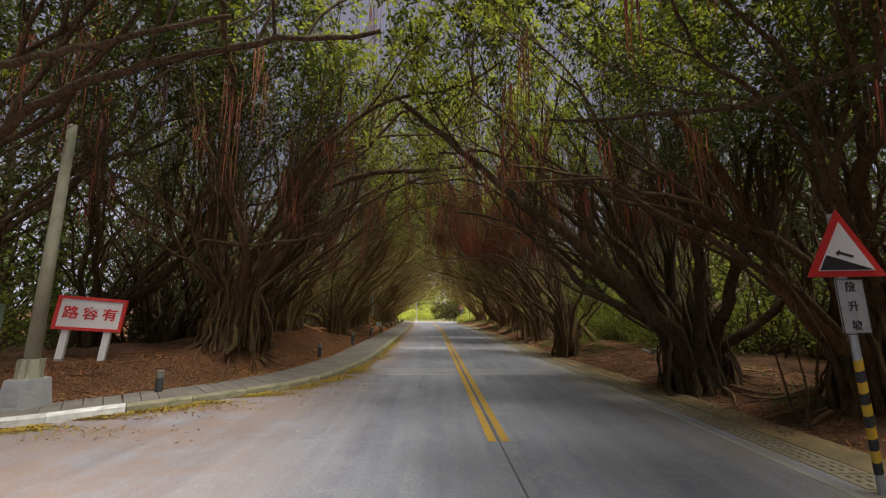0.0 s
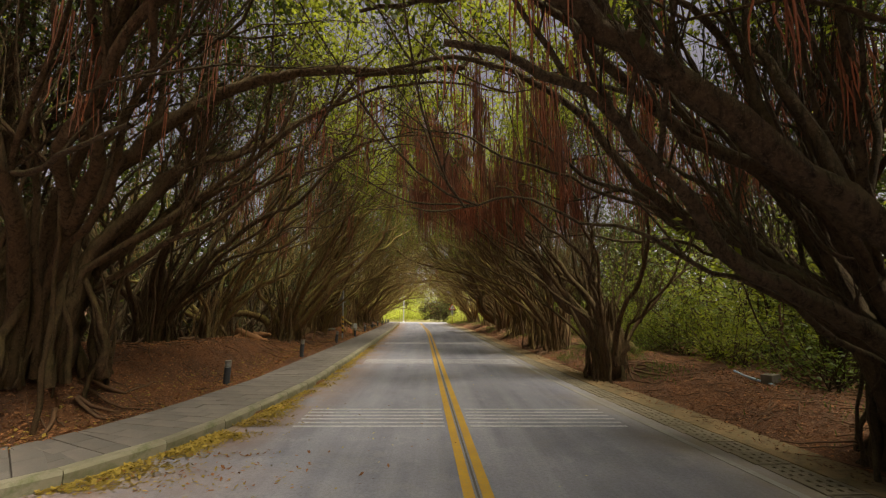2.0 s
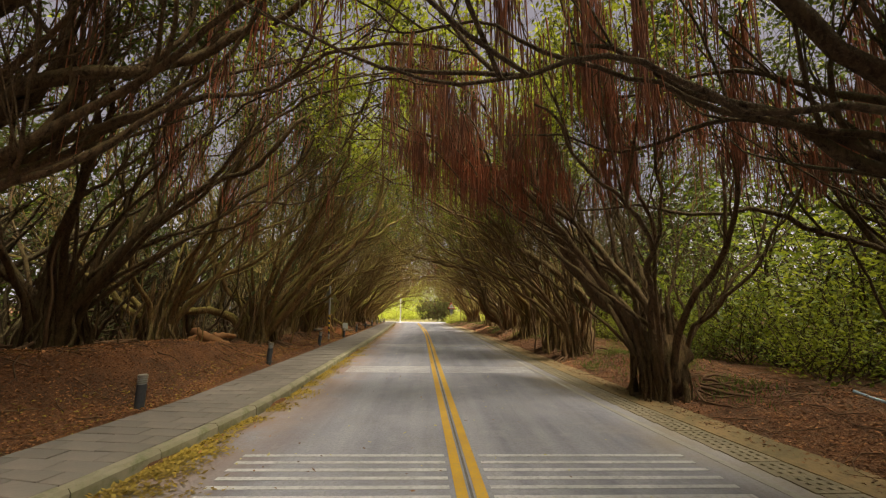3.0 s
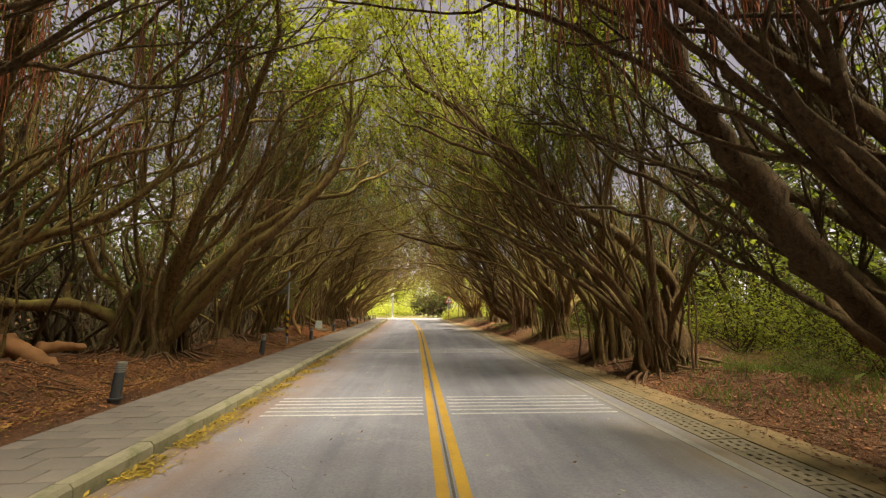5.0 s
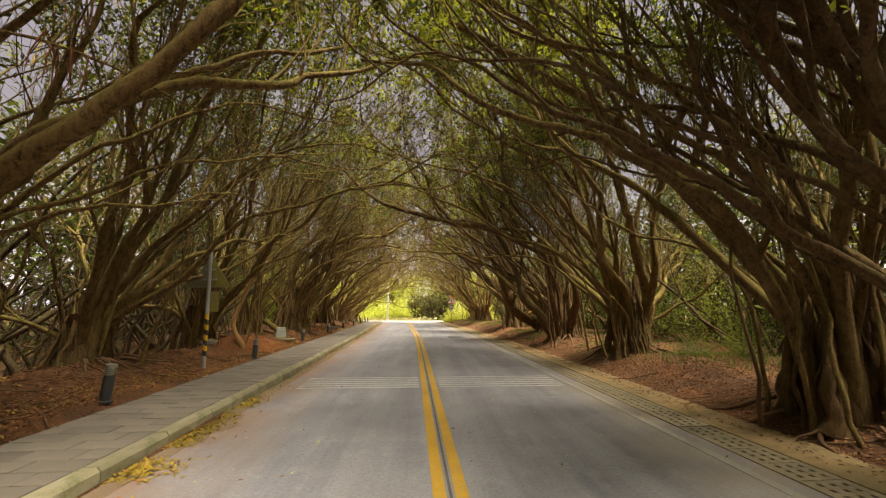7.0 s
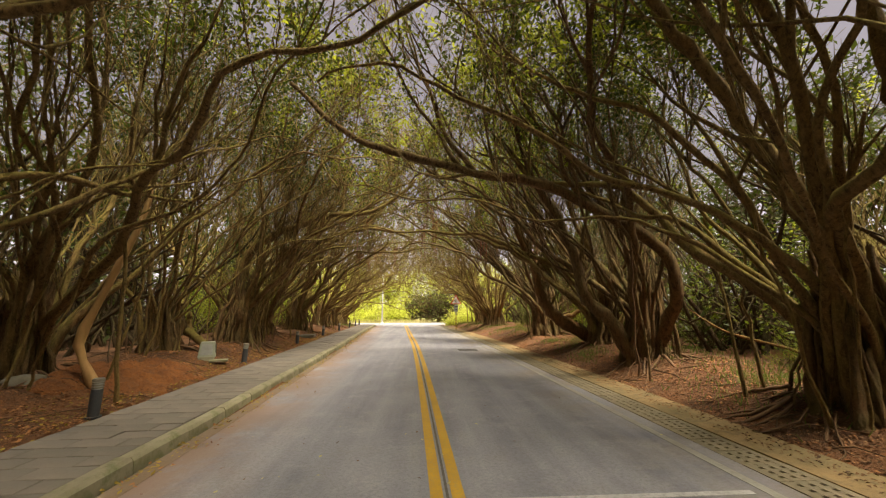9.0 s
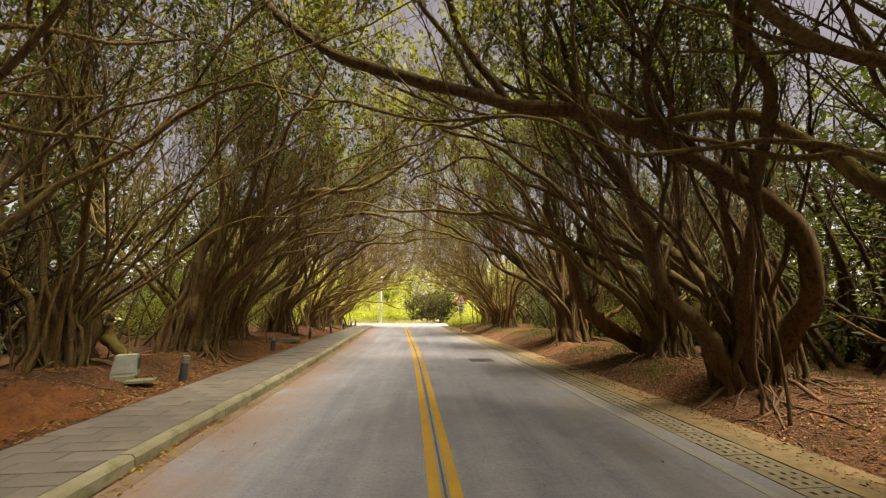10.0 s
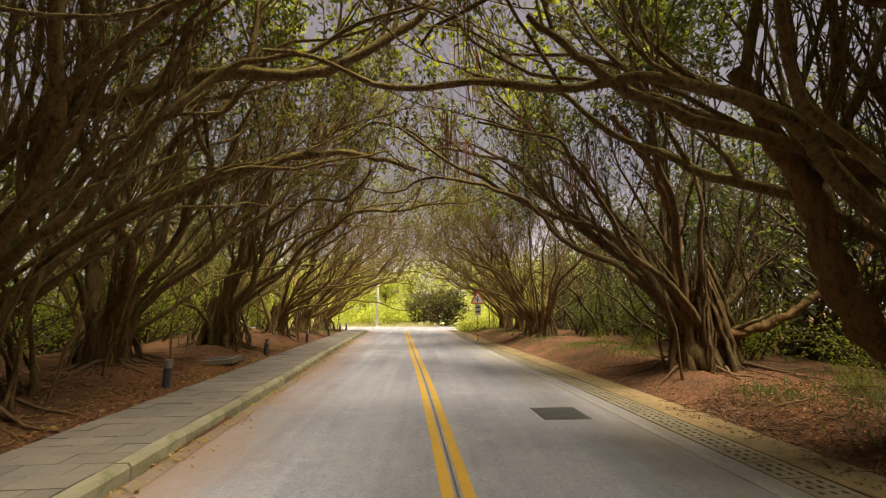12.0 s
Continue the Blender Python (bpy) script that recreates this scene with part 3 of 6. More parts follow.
    for i in range(limbs):
        pick = (i + 0.5) / limbs
        if pick < road_share:
            az = facing + rng.uniform(-1.0, 1.0)
            el0, el1, L = rng.uniform(44, 68) - 14 * low, rng.uniform(2, 34) - 10 * low, rng.uniform(7.2, 10.5) * size * reach
        elif pick < road_share + 0.18:
            az = facing + math.pi + rng.uniform(-1.2, 1.2)
            el0, el1, L = rng.uniform(35, 65), rng.uniform(15, 70), rng.uniform(5.0, 7.5) * size
        else:
            az = facing + rng.choice([-1, 1]) * rng.uniform(0.5, 1.9)
            el0, el1, L = rng.uniform(58, 80), rng.uniform(55, 88), rng.uniform(6.0, 9.0) * size
        foot = rng.uniform(0.2, 0.75) * girth
        fa = az + rng.normal(0, 0.7)
        start = np.array([math.cos(fa) * foot, math.sin(fa) * foot, -0.1])
        stem = fork * rng.uniform(0.45, 1.25) / L
        ramp = np.clip((q - stem) / max(1e-3, 1 - stem), 0, 1)
        el = np.where(q < stem, 80.0, el0 + (el1 - el0) * ramp ** 0.9)
        el = el + (11 * np.sin(q * rng.uniform(7, 13) + rng.uniform(0, 6)) + 9 * np.sin(q * rng.uniform(18, 34) + rng.uniform(0, 6)) + rng.normal(0, 5, N - 1)) * np.clip(q * 4 - 0.3, 0, 1) + np.cumsum(rng.normal(0, 1.8, N - 1))
        a = az + (0.3 * np.sin(q * rng.uniform(6, 12) + rng.uniform(0, 6)) + 0.2 * np.sin(q * rng.uniform(18, 34) + rng.uniform(0, 6)) + rng.normal(0, 0.09, N - 1) + np.cumsum(rng.normal(0, 0.04, N - 1))) * np.clip(q * 4 - 0.2, 0, 1)
        el = np.radians(el)
        d = np.stack([np.cos(a) * np.cos(el), np.sin(a) * np.cos(el), np.sin(el)], 1)
        paths.append(np.concatenate([[start], start + np.cumsum(d * (L / (N - 1)), axis=0)]))
        radii.append(girth * (0.09 + 0.19 * rng.uniform() ** 1.6) * (1.12 - 0.94 * np.linspace(0, 1, N) ** 0.7))
    skins = [bark_mat] * limbs
    for hero in heroes:
        pts, r0 = hero[0], hero[1]
        skins.append(hero[2] if len(hero) > 2 else bark_mat)
        p = np.asarray(pts, float) - o - np.array([0, 0, 0.15 if y > 20 else 0.0])
        low = np.array([[rng.normal(0, 0.3) * girth, rng.normal(0, 0.3) * girth, -0.1]])
        p = smooth_path(np.concatenate([low, p]), N)
        p = p + np.cumsum(rng.normal(0, 0.014, (N, 3)), axis=0) + rng.normal(0, 0.02, (N, 3))
        paths.append(p)
        radii.append(r0 * (1.15 - 0.8 * np.linspace(0, 1, N)))
    P1, R1 = np.stack(paths), np.stack(radii)
    # prop roots come down from the limbs
    for i in range(7):
        li, st = rng.integers(0, len(paths)), rng.integers(6, 14)
        hi = P1[li, st]
        if hi[2] < 1.2 or abs(hi[0]) > 2.2:
            continue
        lo = hi * np.array([rng.uniform(0.55, 1.05), rng.uniform(0.6, 1.1), 0])
        ex = x + lo[0]
        if left_edge(y) - 1.9 < ex < right_edge(y) + 1.3:
            continue
        lo[2] = land(ex, y + lo[1]) - o[2] - 0.1
        g = np.linspace(0, 1, 9)[:, None]
        p = hi * (1 - g) + lo * g + np.cumsum(rng.normal(0, 0.035, (9, 3)), axis=0) * np.array([1, 1, 0])
        b = Buf()
        b.tubes(p[None], (rng.uniform(0.012, 0.032) * (0.9 + 0.4 * g[:, 0] ** 3))[None], 6, 0.12, rng)
        b.make("prop_root", ROOT_TAN if rng.uniform() < 0.12 else bark_mat, tree)
    per = 6
    pos, tan, rad = along(rng, P1, R1, per, 0.24, 1.0)
    m = len(pos)
    d = unit(tan * 0.8 + unit(rng.normal(0, 1, (m, 3))) * 0.5 + np.array([0.0, 0, 0.75]))
    near_ground = np.where(pos[:, 2] + o[2] < 2.4, 0.3, 1.0)
    P2 = sprout(rng, pos, d, rng.uniform(1.6, 4.4, m) * size * near_ground, 10, 0.17, rng.uniform(0.3, 1.7, m))
    R2 = np.clip(rad * rng.uniform(0.4, 0.75, m), 0.016, 0.075)[:, None] * (1.05 - 0.85 * np.linspace(0, 1, 10))[None]
    for i, (p, r) in enumerate(zip(paths, radii)):
        b = Buf()
        b.tubes(p[None], r[None], 7, 0.17, rng)
        limb = b.make("limb", skins[i], tree)
        for j in range(i * per, i * per + per):
            b = Buf()
            b.tubes(P2[j:j + 1], R2[j:j + 1], 5 if y < 34 else 4)
            b.make("branch", bark_mat, limb)
    # twigs
    b = Buf()
    pos, tan, rad = along(rng, P2, R2, 7, 0.12, 1.0)
    m = len(pos)
    d = unit(tan + unit(rng.normal(0, 1, (m, 3))) * 0.6 + np.array([0.0, 0, 0.55]))
    near_ground = np.where(pos[:, 2] + o[2] < 2.6, 0.35, 1.0)
    P3 = sprout(rng, pos, d, rng.uniform(0.7, 2.2, m) * size * near_ground, 3, 0.26, rng.uniform(0.2, 1.3, m))
    R3 = np.clip(rad * 0.55, 0.006, 0.02)[:, None] * (1.05 - 0.8 * np.linspace(0, 1, 3))[None]
    b.tubes(P3, R3, 3)
    pos, tan, rad = along(rng, P3, R3, 3 if 26 < y < 56 else 2, 0.15, 1.0)
    m = len(pos)
    d = unit(tan + unit(rng.normal(0, 1, (m, 3))) * 0.8 + np.array([0.0, 0, 0.3]))
    P4 = sprout(rng, pos, d, rng.uniform(0.25, 0.85, m), 2, 0.3, rng.uniform(-0.3, 0.6, m))
    b.tubes(P4, np.full((m, 1), 0.006 if y < 34 else 0.009) * np.array([[1.1, 0.4]]), 3)
    b.make("twig_mass", bark_mat, tree)["kind"] = "stuff"
    # leaves, mostly high up
    hz = P4[:, -1, 2] + o[2]
    off = np.abs(P4[:, -1, 0] + o[0] - np.array([cen(v) for v in P4[:, -1, 1] + o[1]]))
    gap = np.clip((off - 0.8) / 2.6, 0.8 if y < 12 else 0.5 if y < 26 or y > 44 else 0.32, 1.0)
    keep = rng.uniform(0, 1, m) < np.clip((hz - leaf_low) / 2.0, 0.008, 1.0) * gap
    tips = P4[keep]
    per = max(1, round((14 if 26 < y < 56 else 19) * leaf_mult))
    w = rng.uniform(0.1, 1.2, (len(tips), per))[..., None]
    at = (tips[:, None, 0] * (1 - w) + tips[:, None, 1] * w).reshape(-1, 3) + rng.normal(0, 0.1, (len(tips) * per, 3))
    if len(at):
        # brighter leaf colour above the road paints the sunlit glow of the roof
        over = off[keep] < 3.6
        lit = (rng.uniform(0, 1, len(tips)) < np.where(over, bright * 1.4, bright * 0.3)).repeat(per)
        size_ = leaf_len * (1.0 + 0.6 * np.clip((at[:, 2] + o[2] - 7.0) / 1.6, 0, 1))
        for which, mat_, nm in ((~lit, LEAF, "crown"), (lit, LEAF_BRIGHT, "sun_painted_foliage")):
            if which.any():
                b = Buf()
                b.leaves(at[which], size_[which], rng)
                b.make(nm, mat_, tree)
    # hanging roots
    if curtain:
        pos, _, _ = along(rng, P1, R1, max(1, curtain // 6), 0.35, 1.0)
        pos2, _, _ = along(rng, P2, R2, max(1, curtain // 20), 0.1, 1.0)
        pos = np.concatenate([pos, pos2[: len(pos)]])
        pos = pos[(pos[:, 2] + o[2] > 4.2) & (pos[:, 1] + o[1] < curtain_to) & ((pos[:, 0] + o[0]) * -side > (-0.6 if side < 0 else 1.0))]
        if len(pos):
            per = 8
            at = (pos[:, None] + rng.normal(0, 0.09, (len(pos), per, 3)) * np.array([1, 1, 0.3])).reshape(-1, 3)
            room = at[:, 2] + o[2] - 3.4
            L = rng.uniform(0.25, 0.75, len(pos)).repeat(per) * rng.uniform(0.5, 1.3, len(at)) * np.clip(room, 0.3, 3.2)
            g = np.linspace(0, 1, 4)
            P = np.stack([np.repeat(at[:, None, 0], 4, 1), np.repeat(at[:, None, 1], 4, 1), at[:, None, 2] - L[:, None] * g[None]], -1)
            P = P + np.cumsum(rng.normal(0, 0.02, P.shape), axis=1) * np.array([1, 1, 0])
            b = Buf()
            b.tubes(P, np.full((len(P), 1), 0.009) * np.array([[1.3, 1.1, 0.9, 0.3]]), 3)
            b.make("root_curtain", ROOT, tree, "curtain of thin red-brown hanging roots")["kind"] = "stuff"
    return tree


OLIVE = "mossy banyan tree arching over the road"
REDDISH = "red-brown banyan tree with hanging root curtains"
DARK = "dark banyan tree with dense tangled limbs"

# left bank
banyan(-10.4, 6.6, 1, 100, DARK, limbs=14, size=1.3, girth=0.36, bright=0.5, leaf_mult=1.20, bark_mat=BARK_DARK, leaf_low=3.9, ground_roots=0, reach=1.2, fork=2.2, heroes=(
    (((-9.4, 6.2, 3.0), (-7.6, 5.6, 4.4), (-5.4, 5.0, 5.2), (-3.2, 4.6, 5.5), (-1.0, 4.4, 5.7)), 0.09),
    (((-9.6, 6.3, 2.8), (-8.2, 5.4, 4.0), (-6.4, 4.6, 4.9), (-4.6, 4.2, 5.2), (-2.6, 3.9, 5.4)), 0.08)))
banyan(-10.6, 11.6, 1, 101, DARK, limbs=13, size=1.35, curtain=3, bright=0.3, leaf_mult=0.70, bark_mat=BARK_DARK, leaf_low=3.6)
banyan(-6.2, 11.3, 1, 102, REDDISH, leaf_mult=0.60, size=1.12, bright=0.62, limbs=20, road_share=0.42, curtain=6, fork=1.7, girth=0.55, strands=34, bark_mat=BARK_SHADE_UMBER, leaf_low=5.2, heroes=(
    (((-6.0, 11.4, 3.18), (-5.06, 11.4, 4.61), (-4.04, 11.45, 5.54), (-2.62, 11.5, 6.2), (-0.8, 11.6, 6.3), (0.84, 11.7, 6.49)), 0.15),))
banyan(-7.4, 15.6, 1, 103, DARK, bark_mat=BARK_SHADE_UMBER, bright=0.62, limbs=15, size=1.15, curtain=7, fork=1.4, strands=24, leaf_mult=0.50)
banyan(-7.7, 19.0, 1, 104, OLIVE, bright=0.62, limbs=14, curtain=6, strands=24, reach=1.14, road_share=0.6, leaf_low=5.8, leaf_mult=0.60)
banyan(-6.5, 22.6, 1, 105, OLIVE, bright=0.62, limbs=16, fork=1.5, girth=0.5, strands=28, reach=1.14, road_share=0.6, leaf_low=5.8, leaf_mult=1.00, ground_roots=22, heroes=(
    (((-5.4, 22.6, 1.9), (-4.18, 22.6, 3.33), (-2.95, 22.6, 4.39), (-2.12, 22.7, 5.66), (-1.87, 22.8, 7.2)), 0.16),
    (((-7.6, 22.2, 1.7), (-9.2, 21.6, 1.9), (-11.0, 20.8, 2.2), (-12.5, 20.2, 3.0)), 0.15)))
banyan(-7.0, 26.9, 1, 106, OLIVE, limbs=13, ground_roots=20, reach=1.14, road_share=0.6, leaf_low=5.8, leaf_mult=1.00)
banyan(-7.2, 31.4, 1, 107, OLIVE, limbs=14, fork=1.7, strands=26, reach=1.14, road_share=0.6, leaf_low=5.8, leaf_mult=0.90)
banyan(-7.4, 35.2, 1, 108, DARK, limbs=12, reach=1.14, road_share=0.6, leaf_low=5.8, leaf_mult=0.90)
banyan(-6.8, 38.6, 1, 109, OLIVE, limbs=15, fork=1.7, girth=0.55, strands=30, reach=1.14, road_share=0.6, leaf_low=5.8, leaf_mult=0.80, ground_roots=14, heroes=(
    (((-6.86, 38.7, 3.6), (-5.75, 38.75, 4.6), (-4.6, 38.8, 5.2), (-3.61, 38.8, 5.5), (-2.38, 38.9, 5.6), (-1.32, 38.9, 6.05), (-0.29, 39.0, 6.98)), 0.16),))
banyan(-7.5, 42.3, 1, 110, OLIVE, limbs=14, reach=1.14, road_share=0.6, leaf_low=5.8, leaf_mult=0.56, leaf_len=0.14, ground_roots=14, heroes=(
    (((-8.0, 42.2, 3.2), (-6.62, 42.2, 4.4), (-4.99, 42.2, 5.1), (-4.09, 42.2, 5.5), (-2.16, 42.3, 5.7), (-0.74, 42.3, 5.4)), 0.15),))
banyan(-7.4, 46.8, 1, 111, REDDISH, limbs=14, curtain=6, fork=1.5, girth=0.52, strands=28, reach=1.14, road_share=0.6, leaf_low=5.4, low=0.5, leaf_mult=0.51, leaf_len=0.14)
banyan(-7.5, 52.3, 1, 112, OLIVE, limbs=18, reach=1.14, road_share=0.72, leaf_low=5.4, low=0.9, leaf_mult=0.45, leaf_len=0.14)
banyan(-7.9, 57.4, 1, 113, OLIVE, limbs=18, reach=1.1, road_share=0.72, leaf_low=5.4, low=0.9, leaf_mult=0.32, leaf_len=0.14)
banyan(-8.2, 63.4, 1, 114, OLIVE, limbs=19, fork=1.5, girth=0.55, reach=1.1, road_share=0.72, leaf_low=5.4, low=0.45, leaf_mult=0.32, leaf_len=0.14, strands=28)
# right bank
banyan(6.9, 6.2, -1, 201, DARK, limbs=17, curtain=6, fork=1.6, girth=0.5, leaf_mult=1.80, bark_mat=BARK_SHADE_UMBER, leaf_low=4.2, reach=1.1, road_share=0.6, heroes=(
    (((6.7, 6.2, 1.0), (6.2, 6.3, 1.9), (5.75, 6.4, 2.6), (5.65, 6.5, 3.5), (5.2, 6.6, 4.6), (4.3, 6.6, 6.0)), 0.19, BARK_ORANGE),
    (((7.2, 6.3, 1.2), (7.5, 6.6, 2.4), (7.1, 6.9, 3.4), (7.6, 7.1, 4.6)), 0.15)))
banyan(6.0, 9.2, -1, 202, DARK, bright=0.62, limbs=17, curtain=12, fork=1.5, girth=0.62, strands=36, bark_mat=BARK_DARK, leaf_mult=1.50, heroes=(
    (((4.95, 8.2, 1.4), (4.18, 7.95, 1.95), (3.58, 7.9, 2.71), (2.35, 7.9, 3.79), (1.41, 7.9, 4.55), (0.46, 7.95, 5.45), (-1.05, 8.0, 6.8)), 0.16),))
banyan(5.15, 15.7, -1, 203, REDDISH, bright=0.62, limbs=17, curtain=150, fork=1.5, girth=0.45, bark_mat=BARK_SHADE_UMBER, leaf_mult=1.20, curtain_to=16.0, heroes=(
    (((5.04, 16.6, 1.43), (4.16, 16.6, 2.3), (3.53, 16.6, 3.2), (3.01, 16.6, 4.2), (2.58, 16.6, 5.6)), 0.22),))
banyan(5.6, 21.4, -1, 204, REDDISH, bright=0.62, limbs=15, curtain=0, fork=1.3, strands=30, bark_mat=BARK_RED, reach=1.14, road_share=0.6, leaf_low=5.0, leaf_mult=1.00, heroes=(
    (((5.93, 21.3, 2.1), (4.95, 21.3, 3.27), (3.67, 21.3, 4.22), (2.36, 21.4, 5.33), (1.01, 21.4, 6.47), (-0.37, 21.5, 7.49)), 0.15),))
banyan(5.6, 23.3, -1, 205, OLIVE, bright=0.62, limbs=14, fork=1.4, girth=0.48, strands=28, reach=1.14, road_share=0.6, leaf_low=5.0, leaf_mult=1.50, heroes=(
    (((6.2, 24.1, 1.3), (5.12, 24.1, 2.81), (4.25, 24.1, 3.89), (3.4, 24.1, 4.74), (2.51, 24.2, 5.51), (0.65, 24.3, 6.7)), 0.17),))
banyan(5.9, 29.0, -1, 206, OLIVE, limbs=15, fork=1.4, girth=0.5, strands=30, reach=1.14, road_share=0.6, leaf_low=5.0, leaf_mult=2.40, heroes=(
    (((5.7, 28.9, 1.6), (5.4, 28.8, 2.7), (4.6, 28.6, 3.8), (3.6, 28.4, 5.0), (2.6, 28.2, 6.4)), 0.16),
    (((6.3, 28.6, 1.8), (5.7, 28.0, 3.3), (5.2, 27.6, 4.9), (4.6, 27.4, 6.8)), 0.15)))
banyan(5.8, 33.5, -1, 207, OLIVE, limbs=14, fork=1.6, girth=0.5, strands=30, reach=1.14, road_share=0.6, leaf_low=5.0, leaf_mult=1.20, bark_mat=BARK_RED, heroes=(
    (((5.35, 33.4, 0.5), (4.75, 33.4, 1.5), (4.1, 33.4, 2.1), (3.8, 33.3, 3.1), (3.1, 33.2, 4.6), (2.0, 33.2, 6.2)), 0.2),
    (((5.93, 32.5, 2.17), (5.4, 32.2, 3.3), (3.11, 32.0, 4.5), (1.23, 32.1, 4.91), (-0.63, 32.2, 5.38), (-1.88, 32.2, 5.88), (-3.2, 32.3, 7.13)), 0.15),))
banyan(6.2, 36.6, -1, 208, OLIVE, limbs=14, fork=1.5, girth=0.5, reach=1.14, road_share=0.6, leaf_low=5.0, leaf_mult=1.20, heroes=(
    (((6.35, 37.4, 0.4), (5.8, 37.4, 1.0), (5.0, 37.4, 1.45), (4.5, 37.4, 1.95), (4.2, 37.4, 2.6), (4.0, 37.4, 3.3), (3.4, 37.4, 4.8)), 0.27, BARK_ORANGE),
    (((5.6, 36.6, 2.6), (4.3, 36.9, 3.5), (2.57, 37.0, 4.15), (1.6, 37.0, 4.6), (0.63, 37.0, 5.3)), 0.11),))
banyan(5.75, 41.5, -1, 209, REDDISH, limbs=14, curtain=4, fork=1.6, girth=0.5, strands=28, reach=1.14, road_share=0.6, leaf_low=5.0, leaf_mult=0.72, leaf_len=0.14, bark_mat=BARK_RED, heroes=(
    (((5.7, 41.4, 0.9), (6.0, 41.2, 1.3), (6.6, 41.0, 1.5), (7.3, 40.7, 1.9), (8.1, 40.3, 2.7), (8.6, 40.2, 3.8)), 0.14, BARK_ORANGE),
    (((5.6, 41.5, 1.5), (5.3, 41.4, 2.6), (5.4, 41.3, 3.8), (4.9, 41.2, 5.0), (4.0, 41.2, 6.4)), 0.17, BARK_ORANGE)))
banyan(5.4, 51.5, -1, 210, OLIVE, limbs=19, fork=1.0, girth=0.55, strands=34, low=0.5, leaf_mult=0.64, leaf_len=0.14, reach=0.9)
banyan(5.8, 56.2, -1, 211, OLIVE, limbs=18, reach=1.1, road_share=0.72, leaf_low=5.4, low=0.9, leaf_mult=0.32, leaf_len=0.14)
banyan(5.9, 61.2, -1, 212, OLIVE, limbs=18, reach=1.1, road_share=0.72, leaf_low=5.4, low=0.45, leaf_mult=0.32, leaf_len=0.14)
banyan(9.1, 12.9, -1, 213, DARK, limbs=14, fork=1.6, girth=0.36, curtain=36, leaf_mult=0.60, leaf_low=5.0, bark_mat=BARK_DARK, reach=1.05)
# unseen trees added behind the start of the way, to shade the road
banyan(8.4, 1.0, -1, 220, DARK, limbs=13, leaf_mult=1.80, reach=1.25, road_share=0.7, bark_mat=BARK_DARK, leaf_low=4.0, ground_roots=0)
banyan(8.8, -5.0, -1, 221, DARK, limbs=12, leaf_len=0.16, leaf_mult=1.00, reach=1.25, road_share=0.7, bark_mat=BARK_DARK, leaf_low=4.0, ground_roots=0)

# ---- far woods, shrubs ----


def back_tree(x, y, seed, h=8.0):
    rng = np.random.default_rng(seed)
    z0 = land(x, y)
    tree = anchor("wood_tree", Matrix.Translation((x, y, z0 - 0.05)), "slender dark tree in the wood behind the bank", "tree", "trees of the wood")
    n = 12
    s = np.linspace(0, 1, n)
    b = Buf()
    P = np.stack([np.cumsum(rng.normal(0, 0.1, n)), np.cumsum(rng.normal(0, 0.1, n)), s * h], 1)[None]
    R = (0.13 * (1.1 - 0.8 * s))[None]
    b.tubes(P, R, 8, 0.1, rng)
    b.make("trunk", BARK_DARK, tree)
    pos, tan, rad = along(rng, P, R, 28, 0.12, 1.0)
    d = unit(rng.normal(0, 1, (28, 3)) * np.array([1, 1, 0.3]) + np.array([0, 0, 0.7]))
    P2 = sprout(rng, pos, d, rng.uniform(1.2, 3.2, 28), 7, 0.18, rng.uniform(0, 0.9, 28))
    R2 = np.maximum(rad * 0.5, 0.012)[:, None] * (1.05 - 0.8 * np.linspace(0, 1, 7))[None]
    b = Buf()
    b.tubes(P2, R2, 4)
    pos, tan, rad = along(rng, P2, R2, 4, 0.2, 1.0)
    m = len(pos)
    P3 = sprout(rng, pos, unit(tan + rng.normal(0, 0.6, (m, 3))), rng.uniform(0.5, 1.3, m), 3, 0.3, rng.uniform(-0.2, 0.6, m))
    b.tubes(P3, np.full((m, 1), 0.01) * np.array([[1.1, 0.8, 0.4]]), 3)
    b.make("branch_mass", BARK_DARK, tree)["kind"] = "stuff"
    keep = P3[rng.uniform(0, 1, m) < np.clip((P3[:, -1, 2] - 0.5) / 3.0, 0.2, 1.0)]
    at = (keep[:, rng.integers(0, 3, 13)] + rng.normal(0, 0.18, (len(keep), 13, 3))).reshape(-1, 3)
    b = Buf()
    b.leaves(at, 0.22, rng)
    b.make("crown", LEAF, tree)
    return tree


models = [back_tree(-16.0, 16.0, 301), back_tree(12.5, 14.0, 302), back_tree(12.0, 27.0, 303, 7.0), back_tree(-16.5, 28.0, 304, 7.5)]
rb = np.random.default_rng(5)
k = 0
# the right-hand rows begin behind the start: unseen trees added for shade
for y in np.arange(-8.0, 66.0, 4.6):
    for x in (12.2, -13.2, -17.0, 16.0):
        xx, yy = x + rb.uniform(-1.3, 1.3), y + rb.uniform(-1.6, 1.6)
        if yy < (17 if xx > -15 else 9) and xx < 0:
            continue
        s = rb.uniform(0.85, 1.2) * (1.3 if xx < 0 else 1.05)
        if x == 12.2 and 10.0 < yy < 22.0:
            k += 1
            continue
        copy_thing(models[k % 4], Matrix.Translation((xx, yy, land(xx, yy) - 0.05)) @ Matrix.Rotation(rb.uniform(0, 6.28), 4, "Z") @ Matrix.Scale(s, 4))
        k += 1


